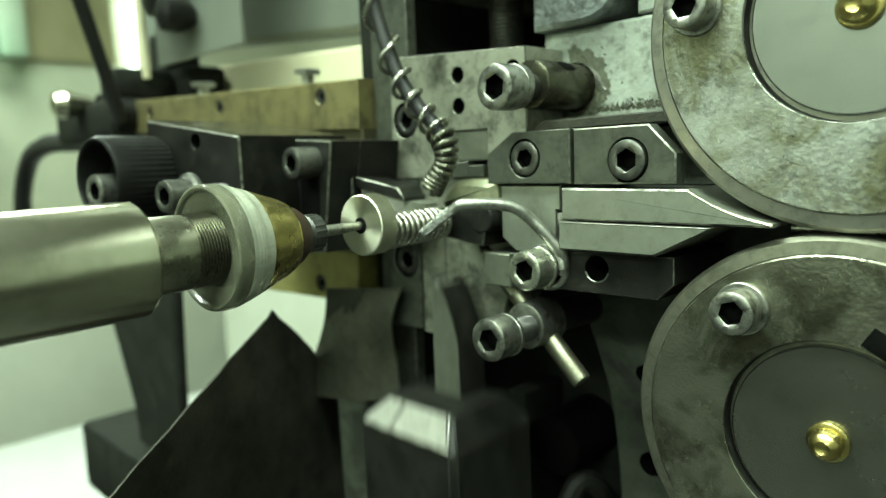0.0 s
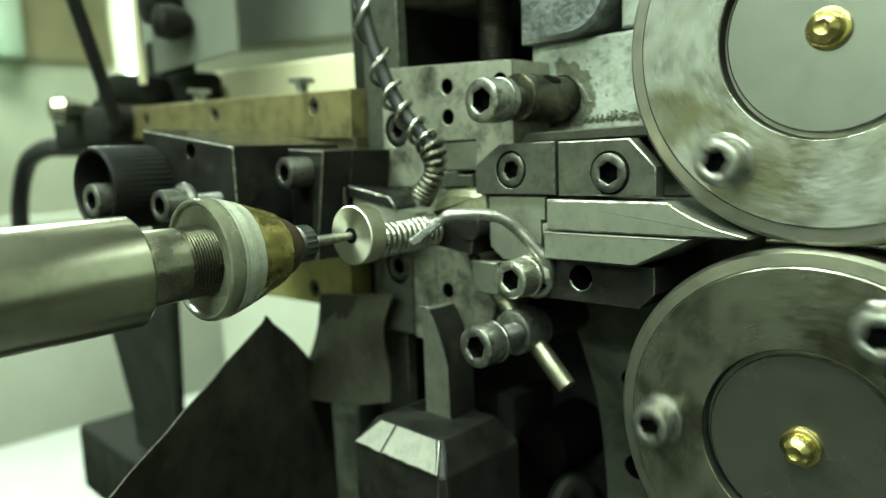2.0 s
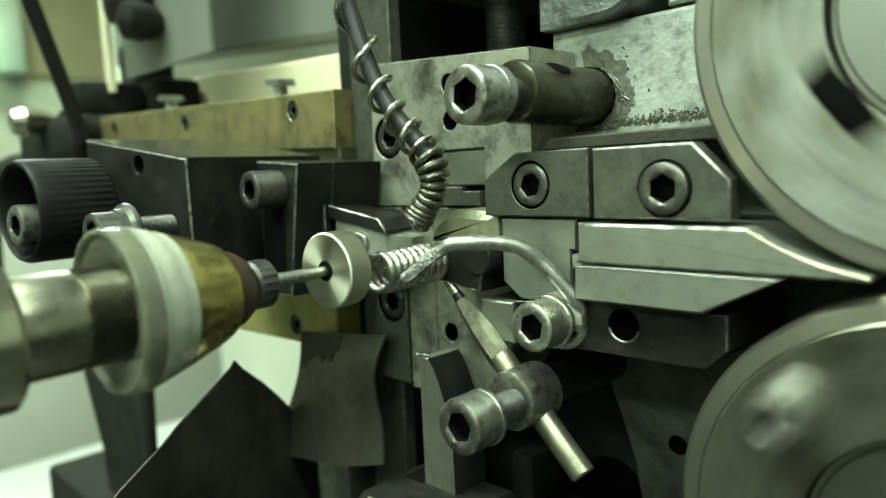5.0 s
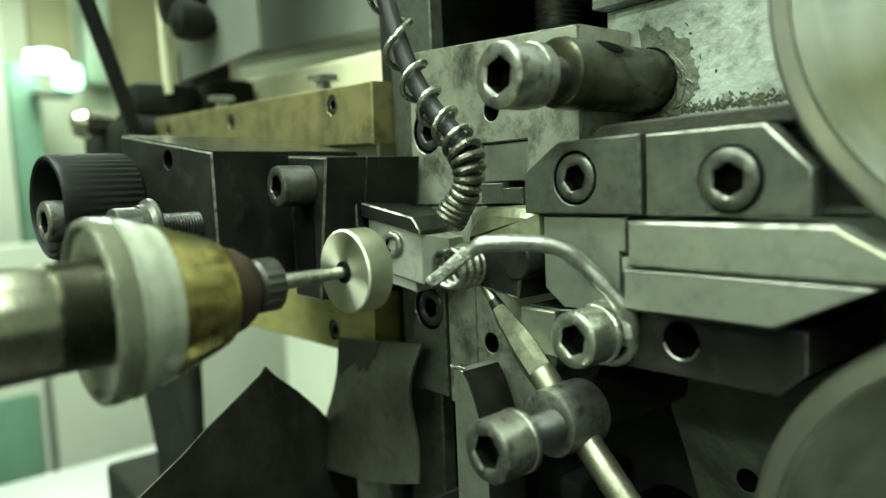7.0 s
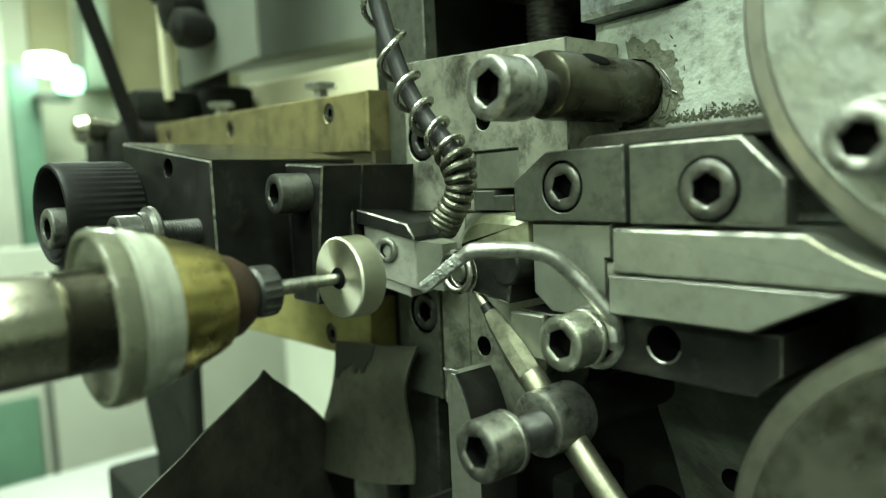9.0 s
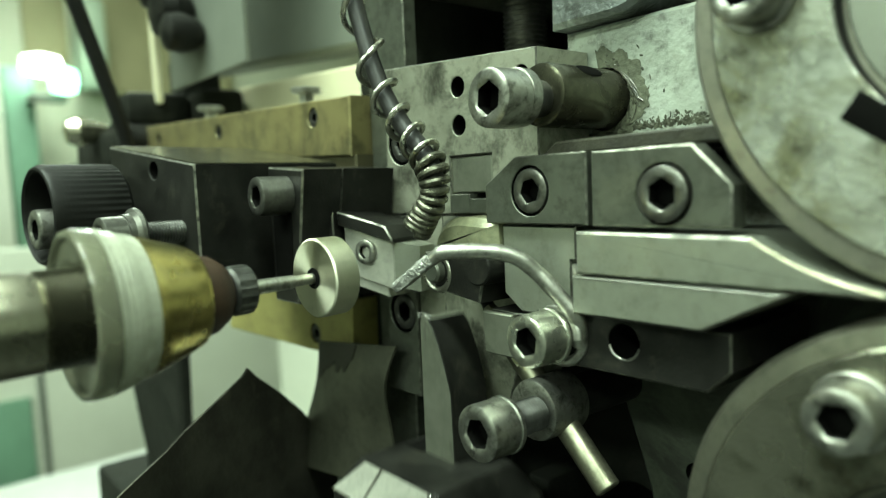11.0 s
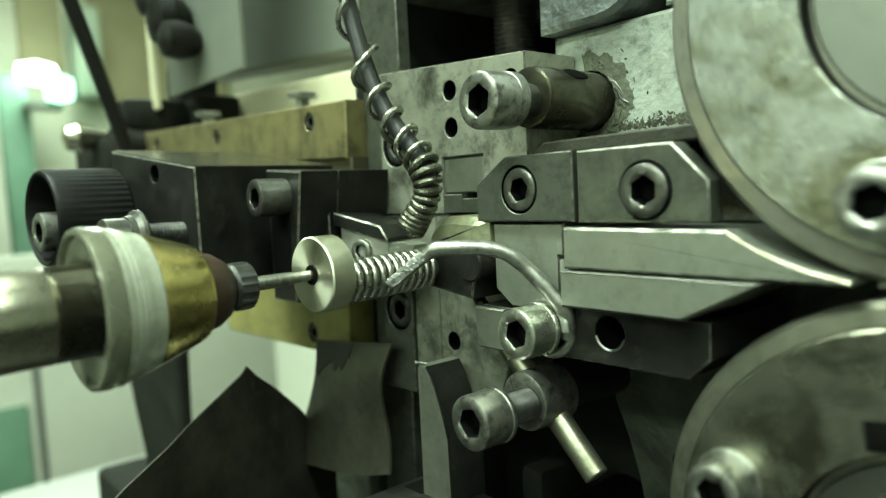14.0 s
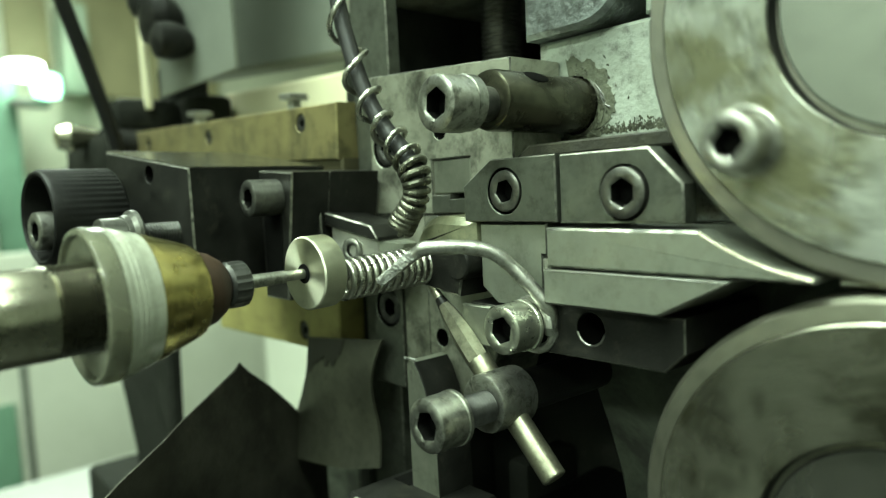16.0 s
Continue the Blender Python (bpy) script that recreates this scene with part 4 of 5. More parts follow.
def coil_tools():
    arb = thing("arbor_block", "dark oily arbor block behind the coiled spring", "block")
    part("body", plate([(-0.2365, 1.1700), (-0.2060, 1.1660), (-0.2010, 1.1845), (-0.2365, 1.1835)], 0.2385, 0.2605, 0.0008), M_BLACK, arb)
    dome = [(-0.2335, 1.1830)] + [(-0.2175 - 0.0160 * math.cos(math.pi * k / 20), 1.1850 + 0.0118 * math.sin(math.pi * k / 20)) for k in range(11)] + [(-0.2010, 1.1960), (-0.1992, 1.1945), (-0.1990, 1.1830)]
    part("cap", plate(dome, 0.2400, 0.2600, 0.0030), M_CAPOIL, arb, "rounded oily cap")
    part("roller", turned(-0.2060, 1.1790, [(0.2378, 0.0), (0.2378, 0.0060), (0.2385, 0.0066), (0.2605, 0.0066)], 32), M_BLACK, arb, "dark round bush")
    part("mandrel", turned(SP_X, SP_Z, [(0.2350, 0.0), (0.2350, 0.0034), (0.2358, 0.0042), (0.2459, 0.0042)], 24), M_GUNMETAL, arb)
    nib = thing("coiling_point_holder", "worn steel coiling point holder with a small screw", "tool holder")
    d = Vector((0.0365, 0.0115, 0)).normalized()
    n = Vector((d.y, -d.x, 0))

    def along(u0, u1, v0, v1, z0, z1, bev=0.0006, cut=0.0, slope=0.25):
        bm = plate([(u0, z0), (u1, z0), (u1, z1 - cut), (u1 - cut * 0.8, z1), (u0, z1)] if cut else [(u0, z0), (u1, z0), (u1, z1), (u0, z1)], v0, v1, bev)
        for v in bm.verts:
            p = Vector((-0.2915, 0.2275, 0)) + d * v.co.x - n * v.co.y
            v.co = Vector((p.x, p.y, v.co.z - slope * (v.co.x - 0.006)))
        return bm
    part("end_jaw", along(-0.0010, 0.0046, -0.0010, 0.024, 1.1655, 1.1998, slope=0.0), M_BLACK, nib)
    part("top_jaw", along(0.0050, 0.0345, 0.0012, 0.024, 1.1932, 1.1992, 0.0006, 0.0045), M_BLACK, nib, "worn top jaw with a cut corner")
    part("point_plate", along(0.0060, 0.0330, 0.0045, 0.022, 1.1722, 1.1930, 0.0005), M_POINT, nib, "ground steel point plate")
    part("step", along(0.0080, 0.0280, 0.0060, 0.022, 1.1675, 1.1720, 0.0005), M_POINT, nib)
    wedge = bmesh.new()
    plan = [(0.0331, 0.0047), (0.0420, 0.0105), (0.0420, 0.0215), (0.0331, 0.0215)]
    rings = []
    for z in (1.1735, 1.1928):
        ring = []
        for u, v in plan:
            q = Vector((-0.2915, 0.2275, 0)) + d * u - n * v
            ring.append(wedge.verts.new((q.x, q.y, z - 0.25 * (u - 0.006))))
        rings.append(ring)
        wedge.faces.new(ring)
    for k in range(4):
        wedge.faces.new((rings[0][k], rings[0][(k + 1) % 4], rings[1][(k + 1) % 4], rings[1][k]))
    part("point", wedge, M_GROUND, nib, "slanted coiling point")
    p = Vector((-0.2915, 0.2275, 0)) + d * 0.0185 - n * 0.0025
    s = cap_screw(p.x, p.y, 1.1818, 0.0054, 0.0044, 0.3, nib, label="small socket screw")
    s.rotation_euler = (0, 0, math.atan2(d.y, d.x))
    f = thing("wire_finger", "bent steel wire finger with a rough flattened tip", "finger")
    line = smooth_line([(-0.1650, 0.2440, 1.1560), (-0.1640, 0.2425, 1.1640), (-0.1685, 0.2395, 1.1715), (-0.1745, 0.2360, 1.1790), (-0.1790, 0.2315, 1.1845), (-0.1845, 0.2258, 1.1868), (-0.1905, 0.2190, 1.1873), (-0.1962, 0.2150, 1.1871), (-0.1998, 0.2129, 1.1848), (-0.2050, 0.2098, 1.1802), (-0.2105, 0.2065, 1.1755)], 8)
    rad = [0.0026 - 0.0007 * max(0, min(1, (k / (len(line) - 1) - 0.74) / 0.08)) + 0.0001 * math.sin(k * 0.7) for k in range(len(line))]
    part("wire", tube(line, rad, 14), M_FINGER, f)
    # the ground flat at the tip, scarred by the wire
    tip = box(-0.0019, 0.0019, -0.0013, 0.0013, -0.0082, 0.0084, 0.0005)
    bmesh.ops.subdivide_edges(tip, edges=tip.edges[:], cuts=3, use_grid_fill=True)
    for v in tip.verts:
        v.co.x += 0.0006 * noise.noise(v.co * 700)
        v.co.y += 0.0007 * noise.noise(v.co * 600 + Vector((3, 1, 2)))
    low, high = Vector((-0.2105, 0.2065, 1.1755)), Vector((-0.1998, 0.2129, 1.1848))
    axis = (low - high).normalized()
    view = (Vector((0.0, 0.0, 1.21)) - low)
    face = (view - axis * view.dot(axis)).normalized()
    wide = face.cross(axis)
    m = Matrix((wide, face, axis)).transposed().to_4x4()
    tip.transform(Matrix.Translation((low + high) * 0.5 + face * 0.0010 - wide * 0.0004 + axis * 0.0004) @ m)
    part("tip", tip, M_SCAR, f, "flattened rough tip")
    loop = [(-0.1722 + 0.0088 * math.cos(a), 0.2412 + 0.0005 * a, 1.1585 + 0.0088 * math.sin(a)) for a in [math.pi * 2 * k / 28 for k in range(29)]]
    part("eye", tube(loop, 0.0017, 10), M_FINGER, f)
    cap_screw(-0.1742, 0.2282, 1.1585, 0.0086, 0.0100, 0.35, f, material=M_BRIGHTSCREW, washer=0.0092)


coil_tools()


# ---- clamp blocks on the far side of the coil ----
def clamp_blocks():
    a = thing("slide_block", "black oxide steel block with tapped holes and worn edges", "block", at=(-0.3150, 0.1795, 0))
    bm = plate([(-0.083, 1.165), (0.0, 1.165), (0.0, 1.2222), (-0.083, 1.2352)], 0, 0.076, 0.0008, [(-0.0370, 1.2213, 0.0042)])
    part("body", bm, M_BLACK, a)
    part("top_face", plate([(-0.0825, 1.2353), (-0.0006, 1.2225), (-0.0006, 1.2229), (-0.0825, 1.2357)], 0.0008, 0.0755, 0.0001), M_OILTOP, a, "glossy oily top face")
    a.rotation_euler = (0, 0, radians(8))
    b = thing("clamp_block", "black steel clamp block with a slotted face", "block", at=(0, 0, 0))
    part("body", plate([(-0.3160, 1.160), (-0.2945, 1.160), (-0.2835, 1.2180), (-0.3160, 1.2205)], 0.2130, 0.2320, 0.0008), M_BLACK, b)
    part("back", plate([(-0.3160, 1.160), (-0.2950, 1.160), (-0.2842, 1.2180), (-0.3160, 1.2200)], 0.2326, 0.2600, 0.0006), M_BLACK, b)
    arcs = [(-0.3035 + 0.0085 * math.cos(t), 1.196 + 0.0085 * math.sin(t)) for t in [math.pi * k / 10 for k in range(11)]]
    # slot is a black plate, its depth's shade painted on
    part("slot", plate([(-0.312, 1.170), (-0.297, 1.170)] + arcs, 0.2124, 0.2129, 0.0001), M_SOCKET, b, "dark slot")
    cap_screw(-0.2990, 0.1985, 1.2075, 0.0083, 0.0142, 0.25, b, material=M_MIDSCREW, label="blackened socket cap screw")
    st = thing("adjusting_stud", "steel cap screw with a flanged washer and threaded stud", "screw", at=(-0.3250, 0.1430, 1.1940))
    st.rotation_euler = (0, 0, radians(8))
    part("head", screw_head(0.0080, 0.0095, 0.0041, 0.4), M_MIDSCREW, st)
    part("flange", turned(0, 0, [(0.0096, 0.0086), (0.0120, 0.0090), (0.0135, 0.0108), (0.0150, 0.0112), (0.0158, 0.0108)], 40), M_MIDSCREW, st)
    prof = []
    for i in range(18):
        prof += [(0.016 + i * 0.0013, 0.0044), (0.01665 + i * 0.0013, 0.0050)]
    part("thread", turned(0, 0, prof, 24), M_DARKSCREW, st, angle=60)
    k = thing("knurled_knob", "large black knurled knob with a cap screw in it", "knob", at=(-0.3740, 0.1300, 1.2030))
    k.rotation_euler = (0, 0, radians(8))
    n = 96
    bm = bmesh.new()
    rings = []
    for y, r, kn in ((0.0170, 0.0180, 0), (0.0010, 0.0196, 0), (0.0, 0.0206, 0), (0.0004, 0.0216, 0), (0.0025, 0.0222, 1), (0.0325, 0.0222, 1), (0.034, 0.0210, 0)):
        rings.append([bm.verts.new(((r + (0.0005 if kn and i % 2 else 0)) * math.cos(2 * math.pi * i / n), y, (r + (0.0005 if kn and i % 2 else 0)) * math.sin(2 * math.pi * i / n))) for i in range(n)])
    for p, q in zip(rings, rings[1:]):
        for i in range(n):
            bm.faces.new((p[i], p[(i + 1) % n], q[(i + 1) % n], q[i]))
    bm.faces.new(rings[0])
    bm.faces.new(rings[-1])
    part("grip", bm, M_KNOB, k)
    cap_screw(-0.002, -0.0010, -0.006, 0.0090, 0.0155, 0.3, k, label="steel socket cap screw")
    part("rod", turned(0, 0, [(0.0342, 0.006), (0.07, 0.006)], 20), M_BLACK, k)


clamp_blocks()


def slide_table():
    t = thing("slide_table", "dark slide table, coloured with the brass bar's reflection", "slide table")
    # plate fills the gap with the reflected brass as its colour
    part("table", plate([(-0.62, 1.165), (-0.3165, 1.165), (-0.3165, 1.2262), (-0.62, 1.2400)], 0.2605, 0.2755, 0.001), M_TABLE, t)
    part("lower_face", plate([(-0.60, 1.152), (-0.330, 1.1525), (-0.330, 1.1640), (-0.60, 1.1640)], 0.266, 0.2755, 0.0006), M_BLACK, t)


slide_table()


def brass_bars():
    u = thing("brass_bar", "tarnished brass slide bar with socket screws, above the clamp blocks", "bar", "brass slide bars", at=(-0.3170, 0.2585, 1.2400))
    u.rotation_euler = (0, radians(2.6), 0)
    part("bar", plate([(-0.33, -0.0145), (0, -0.0145), (0, 0.0150), (-0.33, 0.0150)], 0, 0.016, 0.0008, [(-0.0365, 0.0062, 0.0052), (-0.165, 0.004, 0.0052), (-0.29, 0.004, 0.0052)]), M_OLDBRASS, u)
    for x, z in ((-0.0365, 0.0062), (-0.165, 0.004), (-0.29, 0.004)):
        cap_screw(x, 0.0006, z, 0.0047, 0.008, 0.3, u, material=M_DARKSCREW, label="dark sunk socket screw")
    for x in (-0.078, -0.228):
        nut = part("t_nut", turned(0, 0, [(0, 0.0046), (0.0080, 0.0046), (0.0084, 0.0095), (0.0112, 0.0100), (0.0120, 0.0085), (0.0122, 0.0)], 6), M_STEEL, u, "small steel tee nut")
        nut.matrix_basis = pose(x, 0.020, 0.0158 - 0.001, 90, 0, 20)
    part("shelf", box(-0.33, -0.003, 0.0165, 0.040, -0.0140, 0.0120, 0.001), M_GREYPANEL, u)
    l = thing("brass_bar", "tarnished brass slide bar with socket screws, beneath the clamp blocks", "bar", "brass slide bars", at=(-0.3280, 0.2600, 1.1360))
    l.rotation_euler = (0, radians(2.6), 0)
    part("bar", plate([(-0.16, -0.0270), (0, -0.0160), (0, 0.0160), (-0.16, 0.0160)], 0, 0.016, 0.0008, [(-0.0390, -0.0085, 0.0056)]), M_YELLOWBRASS, l)
    cap_screw(-0.0390, 0.0006, -0.0085, 0.0050, 0.008, 0.3, l, material=M_DARKSCREW, label="dark sunk socket screw")


brass_bars()


# ---- sheets ----
def sheets():
    s = thing("chute_sheet", "black oily sheet iron chute plate with a bright cut edge", "sheet", at=(-0.3460, 0.2090, 1.1235))
    pts = [(0.0, 0.0), (0.004, -0.003)] + [(0.03 + 0.012 * k, -0.0125 - 0.0046 * k + 0.0005 * math.sin(k * 2.1)) for k in range(16)] + [(0.22, -0.23), (-0.075, -0.23), (-0.072, -0.075), (-0.055, -0.050), (-0.040, -0.034), (-0.022, -0.018), (-0.006, -0.006)]
    bm = plate(pts, 0, 0.0014, 0.0004)
    part("plate", bm, M_SHEET, s)
    s.rotation_euler = (0, 0, radians(-64))
    c = thing("deflector_sheet", "grey curled sheet iron deflector hanging below the slide", "sheet")
    nu, nv = 36, 16

    def leaf(u, v):
        left = -0.3540 - 0.026 * v + 0.003 * math.sin(v * 5.5)
        right = -0.2815 - 0.0090 * math.sin(2.7 * v)
        z = 1.1280 + 0.008 * u - (0.077 - 0.013 * u) * v + 0.0012 * math.sin(u * 6.0) * v
        y = 0.2545 - 0.004 * math.sin(math.pi * u) * (0.3 + v) - 0.004 * v * v - 0.003 * math.sin(v * 6) * u
        return Vector((left + (right - left) * u, y, z))

    def sheet_piece(u0, u1, v0, v1, off, thick, ragged):
        bm = bmesh.new()
        rows = []
        for side in (0, 1):
            grid = []
            for j in range(nv + 1):
                row = []
                for i in range(nu + 1):
                    u = u0 + (u1 - u0) * i / nu
                    low = v1 * (1 + ragged * (noise.noise(Vector((u * 4, 1.7, 0.3))) + 0.5 * noise.noise(Vector((u * 23, 0.4, 2.3))) + 0.3 * noise.noise(Vector((u * 70, 2.4, 1.3))) - 0.9 * u))
                    p = leaf(u, v0 + (low - v0) * j / nv)
                    row.append(bm.verts.new((p.x, p.y + off + thick * side, p.z)))
                grid.append(row)
            rows.append(grid)
        for g in rows:
            for j in range(nv):
                for i in range(nu):
                    bm.faces.new((g[j][i], g[j][i + 1], g[j + 1][i + 1], g[j + 1][i]))
        a, b = rows
        edge = [(0, i) for i in range(nu)] + [(j, nu) for j in range(nv)] + [(nv, i) for i in range(nu, 0, -1)] + [(j, 0) for j in range(nv, 0, -1)]
        for k in range(len(edge)):
            p, q = edge[k], edge[(k + 1) % len(edge)]
            bm.faces.new((a[p[0]][p[1]], a[q[0]][q[1]], b[q[0]][q[1]], b[p[0]][p[1]]))
        return bm
    bm = sheet_piece(0, 1, 0, 1, 0, 0.0012, 0)
    part("oil_smudge", sheet_piece(0.03, 0.56, 0.004, 0.22, -0.0005, 0.0004, 0.55), M_SMUDGE, c, "black oily smudge")
    part("sheet", bm, M_CURL, c, angle=60)


sheets()


# ---- sensor probe ----
def probe():
    lean, rise = radians(3.9), radians(0.7)
    axis = Vector((-math.sin(lean) * math.cos(rise), math.cos(lean) * math.cos(rise), math.sin(rise)))
    g = thing("probe", "steel length probe with brass nose cone and measuring disc", "probe", at=Vector((-0.2263, 0.1849, 1.1801)) - axis * 0.1849)
    g.rotation_euler = (rise, 0, lean)
    x, z = 0.0, 0.0
    part("barrel", turned(x, z, [(-0.16, 0.0186), (0.0860, 0.0186), (0.0872, 0.0176), (0.0874, 0.0128)], 64), M_CHROME, g, "polished steel barrel")
    part("neck", turned(x, z, [(0.0878, 0.0126), (0.0884, 0.0129), (0.1025, 0.0129), (0.1032, 0.0122)], 48), M_NECK, g, "smooth oily steel neck")
    prof = [(0.1030, 0.0119)]
    for i in range(10):
        prof += [(0.1033 + i * 0.0011, 0.0121), (0.10385 + i * 0.0011, 0.0128)]
    part("thread", turned(x, z, prof, 48), M_OILBAR, g, "dark oily thread", angle=20)
    part("flange", turned(x, z, [(0.1160, 0.0122), (0.1138, 0.0126), (0.1130, 0.0140), (0.1124, 0.0196), (0.1113, 0.0203), (0.1110, 0.0212), (0.1114, 0.0220), (0.1126, 0.0224), (0.1165, 0.0223), (0.1185, 0.0150)], 64), M_CLEAR, g, "clouded clear plastic flange")
    part("collar", turned(x, z, [(0.1186, 0.0150), (0.1166, 0.0223), (0.1180, 0.0221), (0.1184, 0.0218), (0.1196, 0.0217), (0.1199, 0.0214), (0.1211, 0.0213), (0.1214, 0.0210), (0.1228, 0.0208), (0.1232, 0.0205), (0.1250, 0.0202), (0.1268, 0.0196), (0.1270, 0.0150)], 64), M_PLASTIC, g, "milky plastic collar")
    part("nose", turned(x, z, [(0.1250, 0.0150), (0.1271, 0.0194), (0.1290, 0.0190), (0.1310, 0.0183), (0.1318, 0.0180), (0.1372, 0.0163), (0.1418, 0.0146), (0.1432, 0.0138), (0.1438, 0.0128)], 64), M_BRASS, g, "bright brass nose cone")
    part("seal", turned(x, z, [(0.1434, 0.0118), (0.1438, 0.0123), (0.1480, 0.0113), (0.1515, 0.0090), (0.1535, 0.0060)], 40), M_BROWN, g, "brown seal")
    n = 40
    bm = bmesh.new()
    rings = []
    for y, r, kn in ((0.1534, 0.0045, 0), (0.1536, 0.0066, 0), (0.1546, 0.0072, 1), (0.1600, 0.0072, 1), (0.1610, 0.0062, 0), (0.1611, 0.0028, 0)):
        rings.append([bm.verts.new((x + (r + (0.0004 if kn and i % 2 else 0)) * math.cos(2 * math.pi * i / n), y, z + (r + (0.0004 if kn and i % 2 else 0)) * math.sin(2 * math.pi * i / n))) for i in range(n)])
    for p, q in zip(rings, rings[1:]):
        for i in range(n):
            bm.faces.new((p[i], p[(i + 1) % n], q[(i + 1) % n], q[i]))
    bm.faces.new(rings[0])
    bm.faces.new(rings[-1])
    part("knurled_nut", bm, M_DARKSCREW, g, "dark knurled nut")
    part("needle", turned(x, z, [(0.1620, 0.0024), (0.1760, 0.0022), (0.1762, 0.0018), (0.1910, 0.0018)], 20), M_SCREW, g, "thin steel needle")
    # black disc; the bore's inner shade is its colour
    part("bore", turned(x, z, [(0.1836, 0.0), (0.1836, 0.0034), (0.1839, 0.0035), (0.1839, 0.0)], 24), M_SOCKET, g, "dark bore round the needle")
    part("disc", turned(x, z, [(0.1840, 0.0), (0.1840, 0.0126), (0.1845, 0.0131), (0.1929, 0.0131), (0.1934, 0.0126), (0.1934, 0.0)], 64), M_DISC, g, "bright turned measuring disc")


probe()


# ---- cable wound with wire ----
def wound_cable():
    c = thing("wound_cable", "black cable wound with a loose bright wire coil", "cable")
    core = smooth_line([(-0.2800, 0.2330, 1.3450), (-0.2745, 0.2330, 1.3120), (-0.2680, 0.2330, 1.2850), (-0.2635, 0.2330, 1.2720), (-0.2575, 0.2330, 1.2580), (-0.2500, 0.2332, 1.2445), (-0.2400, 0.2334, 1.2325), (-0.2290, 0.2335, 1.2225), (-0.2222, 0.2332, 1.2135), (-0.2222, 0.2328, 1.2045), (-0.2268, 0.2315, 1.1975), (-0.2300, 0.2302, 1.1925)], 10)
    part("core", tube(core[:-8], 0.0036, 14), M_RUBBER, c)
    # the wire's turns lie open at the top and close at the lower end
    total = len(core) - 1
    pts = []
    turns_at = [(0.0, 0.0), (0.18, 1.0), (0.36, 2.0), (0.46, 3.1), (0.55, 4.3), (0.64, 5.6), (0.70, 7.0), (0.80, 10.2), (0.92, 14.2), (1.0, 17.0)]

    def turns(u):
        for (a, ta), (b, tb) in zip(turns_at, turns_at[1:]):
            if u <= b:
                return ta + (tb - ta) * (u - a) / (b - a)
        return turns_at[-1][1]
    steps = 720
    for k in range(steps + 1):
        u = k / steps
        i = min(int(u * total), total - 1)
        w = u * total - i
        p = core[i].lerp(core[i + 1], w)
        d = (core[i + 1] - core[i]).normalized()
        s = d.cross(Vector((0, 1, 0))).normalized()
        q = d.cross(s)
        a = 2 * math.pi * turns(u) + 0.8
        r = 0.0059 - 0.0017 * max(0, min(1, (u - 0.60) * 5)) + 0.0003 * math.sin(u * 21) + 0.0004 * max(0, min(1, (0.5 - u) * 6))
        pts.append(p + (s * math.cos(a) + q * math.sin(a)) * r)
    split = int(steps * 0.66)
    part("wire_coil", tube(pts[:split + 1], 0.00120, 8), M_WIRE, c, "loose bright wire turns")
    thick = [0.0012 + 0.00038 * min(1, k / 40) for k in range(len(pts) - split)]
    part("closed_coil", tube(pts[split:], thick, 10), M_COILDIRT, c, "close oily wire turns")


wound_cable()

# ---- springs ----
SP_R, SP_TURNS, SP_PITCH, SP_WIRE = 0.0067, 12.6, 0.00337, 0.00138
CUT0, PERIOD = 0.10, 1.0857


def spring_mesh():
    pts = []
    n = int(SP_TURNS * 22)
    for k in range(n + 1):
        a = 2 * math.pi * k / 22
        y = -SP_PITCH * SP_TURNS * 0.5 + SP_PITCH * k / 22
        pts.append((SP_R * math.cos(a + 1.2), y, SP_R * math.sin(a + 1.2)))
    return finish("coil", tube(pts, SP_WIRE, 8), M_WIRE, 60)


SPRING = spring_mesh()
SP_LEN = SP_TURNS * SP_PITCH
springs = []
for k in range(16):
    ob = tagged(new("coil_spring", SPRING), "bright steel compression coil spring, freshly coiled", "spring", "coiled springs")
    springs.append(ob)


# ---- movement ----
FEED = [(0.0, 0.0), (0.10, 0.0), (0.125, 9.5), (0.143, 15.0), (0.23, 27.0), (0.33, 37.0), (0.37, 66.0), (0.46, 150.0), (0.56, 234.0), (0.614, 272.0), (0.66, 285.0), (0.70, 295.0), (0.79, 318.0), (0.885, 335.5), (PERIOD, 335.5)]
STEP = 335.5


def between(table, p):
    for (a, va), (b, vb) in zip(table, table[1:]):
        if p <= b:
            return va + (vb - va) * (p - a) / (b - a)
    return table[-1][1]


def phase(t):
    k = math.floor((t - CUT0) / PERIOD)
    return k, t - CUT0 - k * PERIOD


def fed(t):
    k, p = phase(t)
    return k * STEP + between(FEED, p)


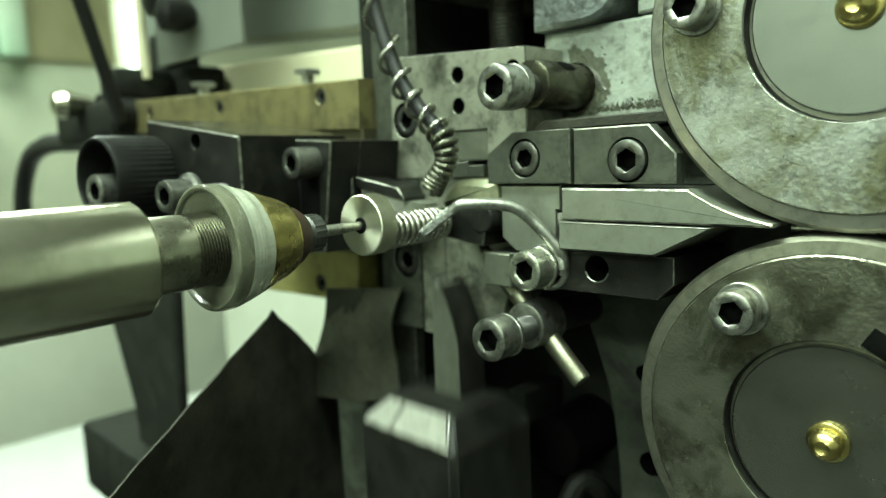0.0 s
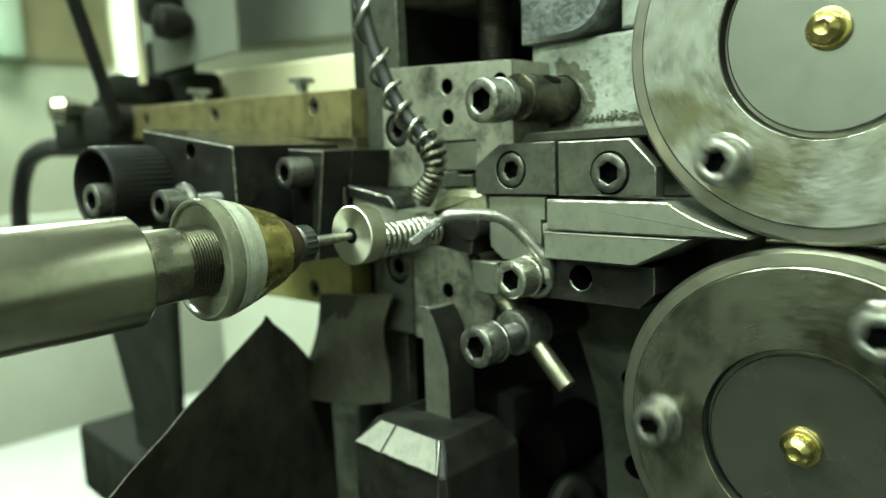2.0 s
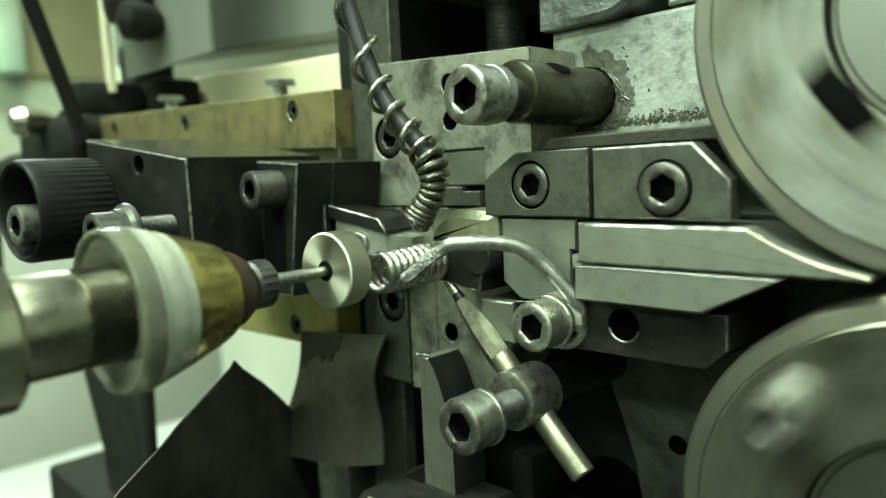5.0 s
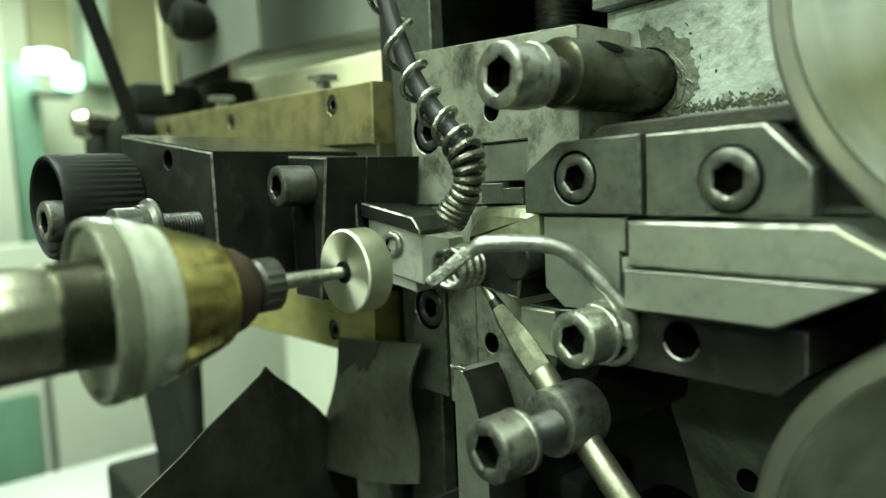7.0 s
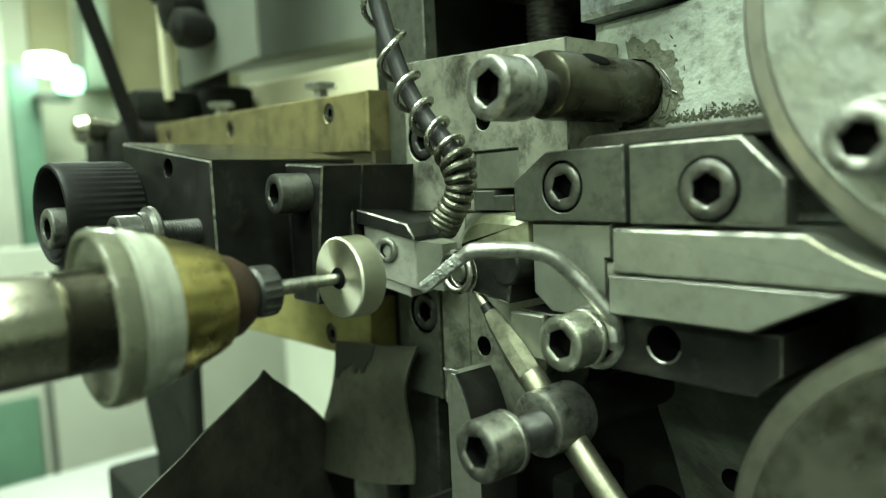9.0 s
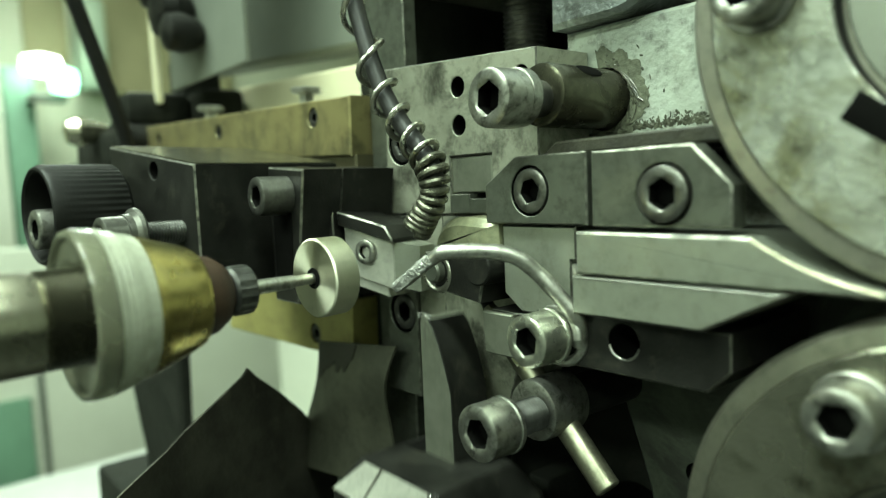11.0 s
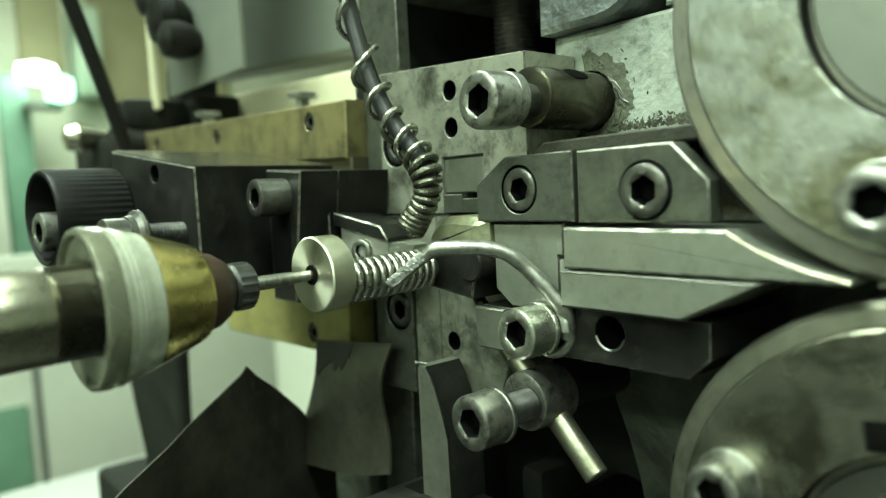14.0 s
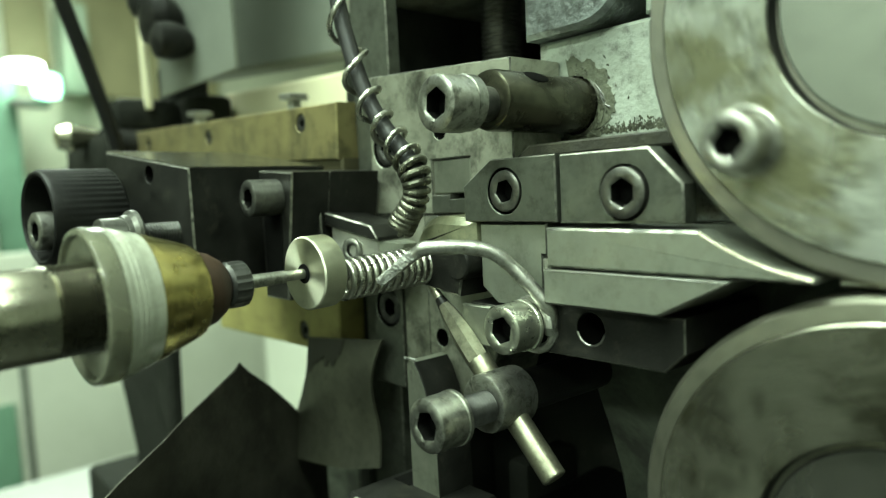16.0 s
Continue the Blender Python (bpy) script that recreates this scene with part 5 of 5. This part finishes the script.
def motions():
    times = [i / 15 for i in range(241)]
    low0, up0 = 124.0, 171.0
    walk(lower_roll, [(t, pose(LOW_X, ROLL_Y, LOW_Z, 0, -(low0 + fed(t)), 0)) for t in times])
    walk(upper_roll, [(t, pose(UP_X, ROLL_Y, UP_Z, 0, -(up0 - fed(t)), 0)) for t in times])
    back = [(0.0, 0.0135), (0.13, 0.0135), (0.21, 0.0), (0.70, 0.0), (0.80, 0.0135), (PERIOD, 0.0135)]
    rows = [(t, pose(0, between(back, phase(t)[1]), 0)) for t in times]
    walk(shaft_tool, rows)
    walk(pitch, rows)
    lift = [(0.0, 0.0240), (0.03, 0.0232), (0.06, 0.0185), (0.10, 0.0095), (0.115, 0.0062), (0.13, 0.0040), (0.17, 0.0), (PERIOD - 0.15, 0.0), (PERIOD - 0.12, 0.0030), (PERIOD - 0.10, 0.0095), (PERIOD - 0.085, 0.0150), (PERIOD - 0.07, 0.0200), (PERIOD - 0.04, 0.0240), (PERIOD, 0.0240)]
    walk(cut, [(i / 30, pose(0, 0, between(lift, phase(i / 30)[1]))) for i in range(481)])
    # each spring waits inside the arbor block, is wound out, cut and thrown down
    for k, ob in enumerate(springs):
        start = CUT0 + PERIOD * (k - 1)
        end = start + PERIOD - 0.055
        inside = 0.2365 + SP_LEN / 2
        deep = pose(SP_X, inside + 0.0110, SP_Z, 2)
        rows = [(0.0, deep)] if start > 0.05 else []
        if start > 0.2:
            rows.append((start - 0.09, deep))
        i0, i1 = max(0, math.ceil(start * 15)), min(240, math.floor((end - 0.005) * 15))
        for i in range(i0, i1 + 1):
            t = i / 15
            if rows and t <= rows[-1][0]:
                continue
            y = inside - SP_LEN * between(FEED, t - start) / STEP
            rows.append((t, pose(SP_X, y, SP_Z, 2)))
        if end < 16:
            out = inside - SP_LEN
            rows.append((end, pose(SP_X, out, SP_Z, 2)))
            fx, fy = -0.27 + 0.05 * math.sin(k * 2.3), -0.16 + 0.06 * math.cos(k * 1.7)
            for dt in (1 / 30, 2 / 30, 4 / 30, 7 / 30, 11 / 30, 15 / 30):
                t = end + dt
                w = min(1, dt / 0.5) ** 1.4
                z = max(0.008, SP_Z - 0.95 * dt - 4.6 * dt * dt)
                if dt == 15 / 30:
                    z = 0.008
                rows.append((t, pose(SP_X + (fx - SP_X) * w, out + (fy - out) * w, z, 2 - 70 * w, 40 * w, 60 * w)))
        last = rows[-1]
        if last[0] < 16:
            rows.append((16.0, last[1]))
        rows = [r for r in rows if r[0] <= 16.0]
        if rows[-1][0] < 16.0:
            rows.append((16.0, rows[-1][1]))
        walk(ob, rows)


motions()
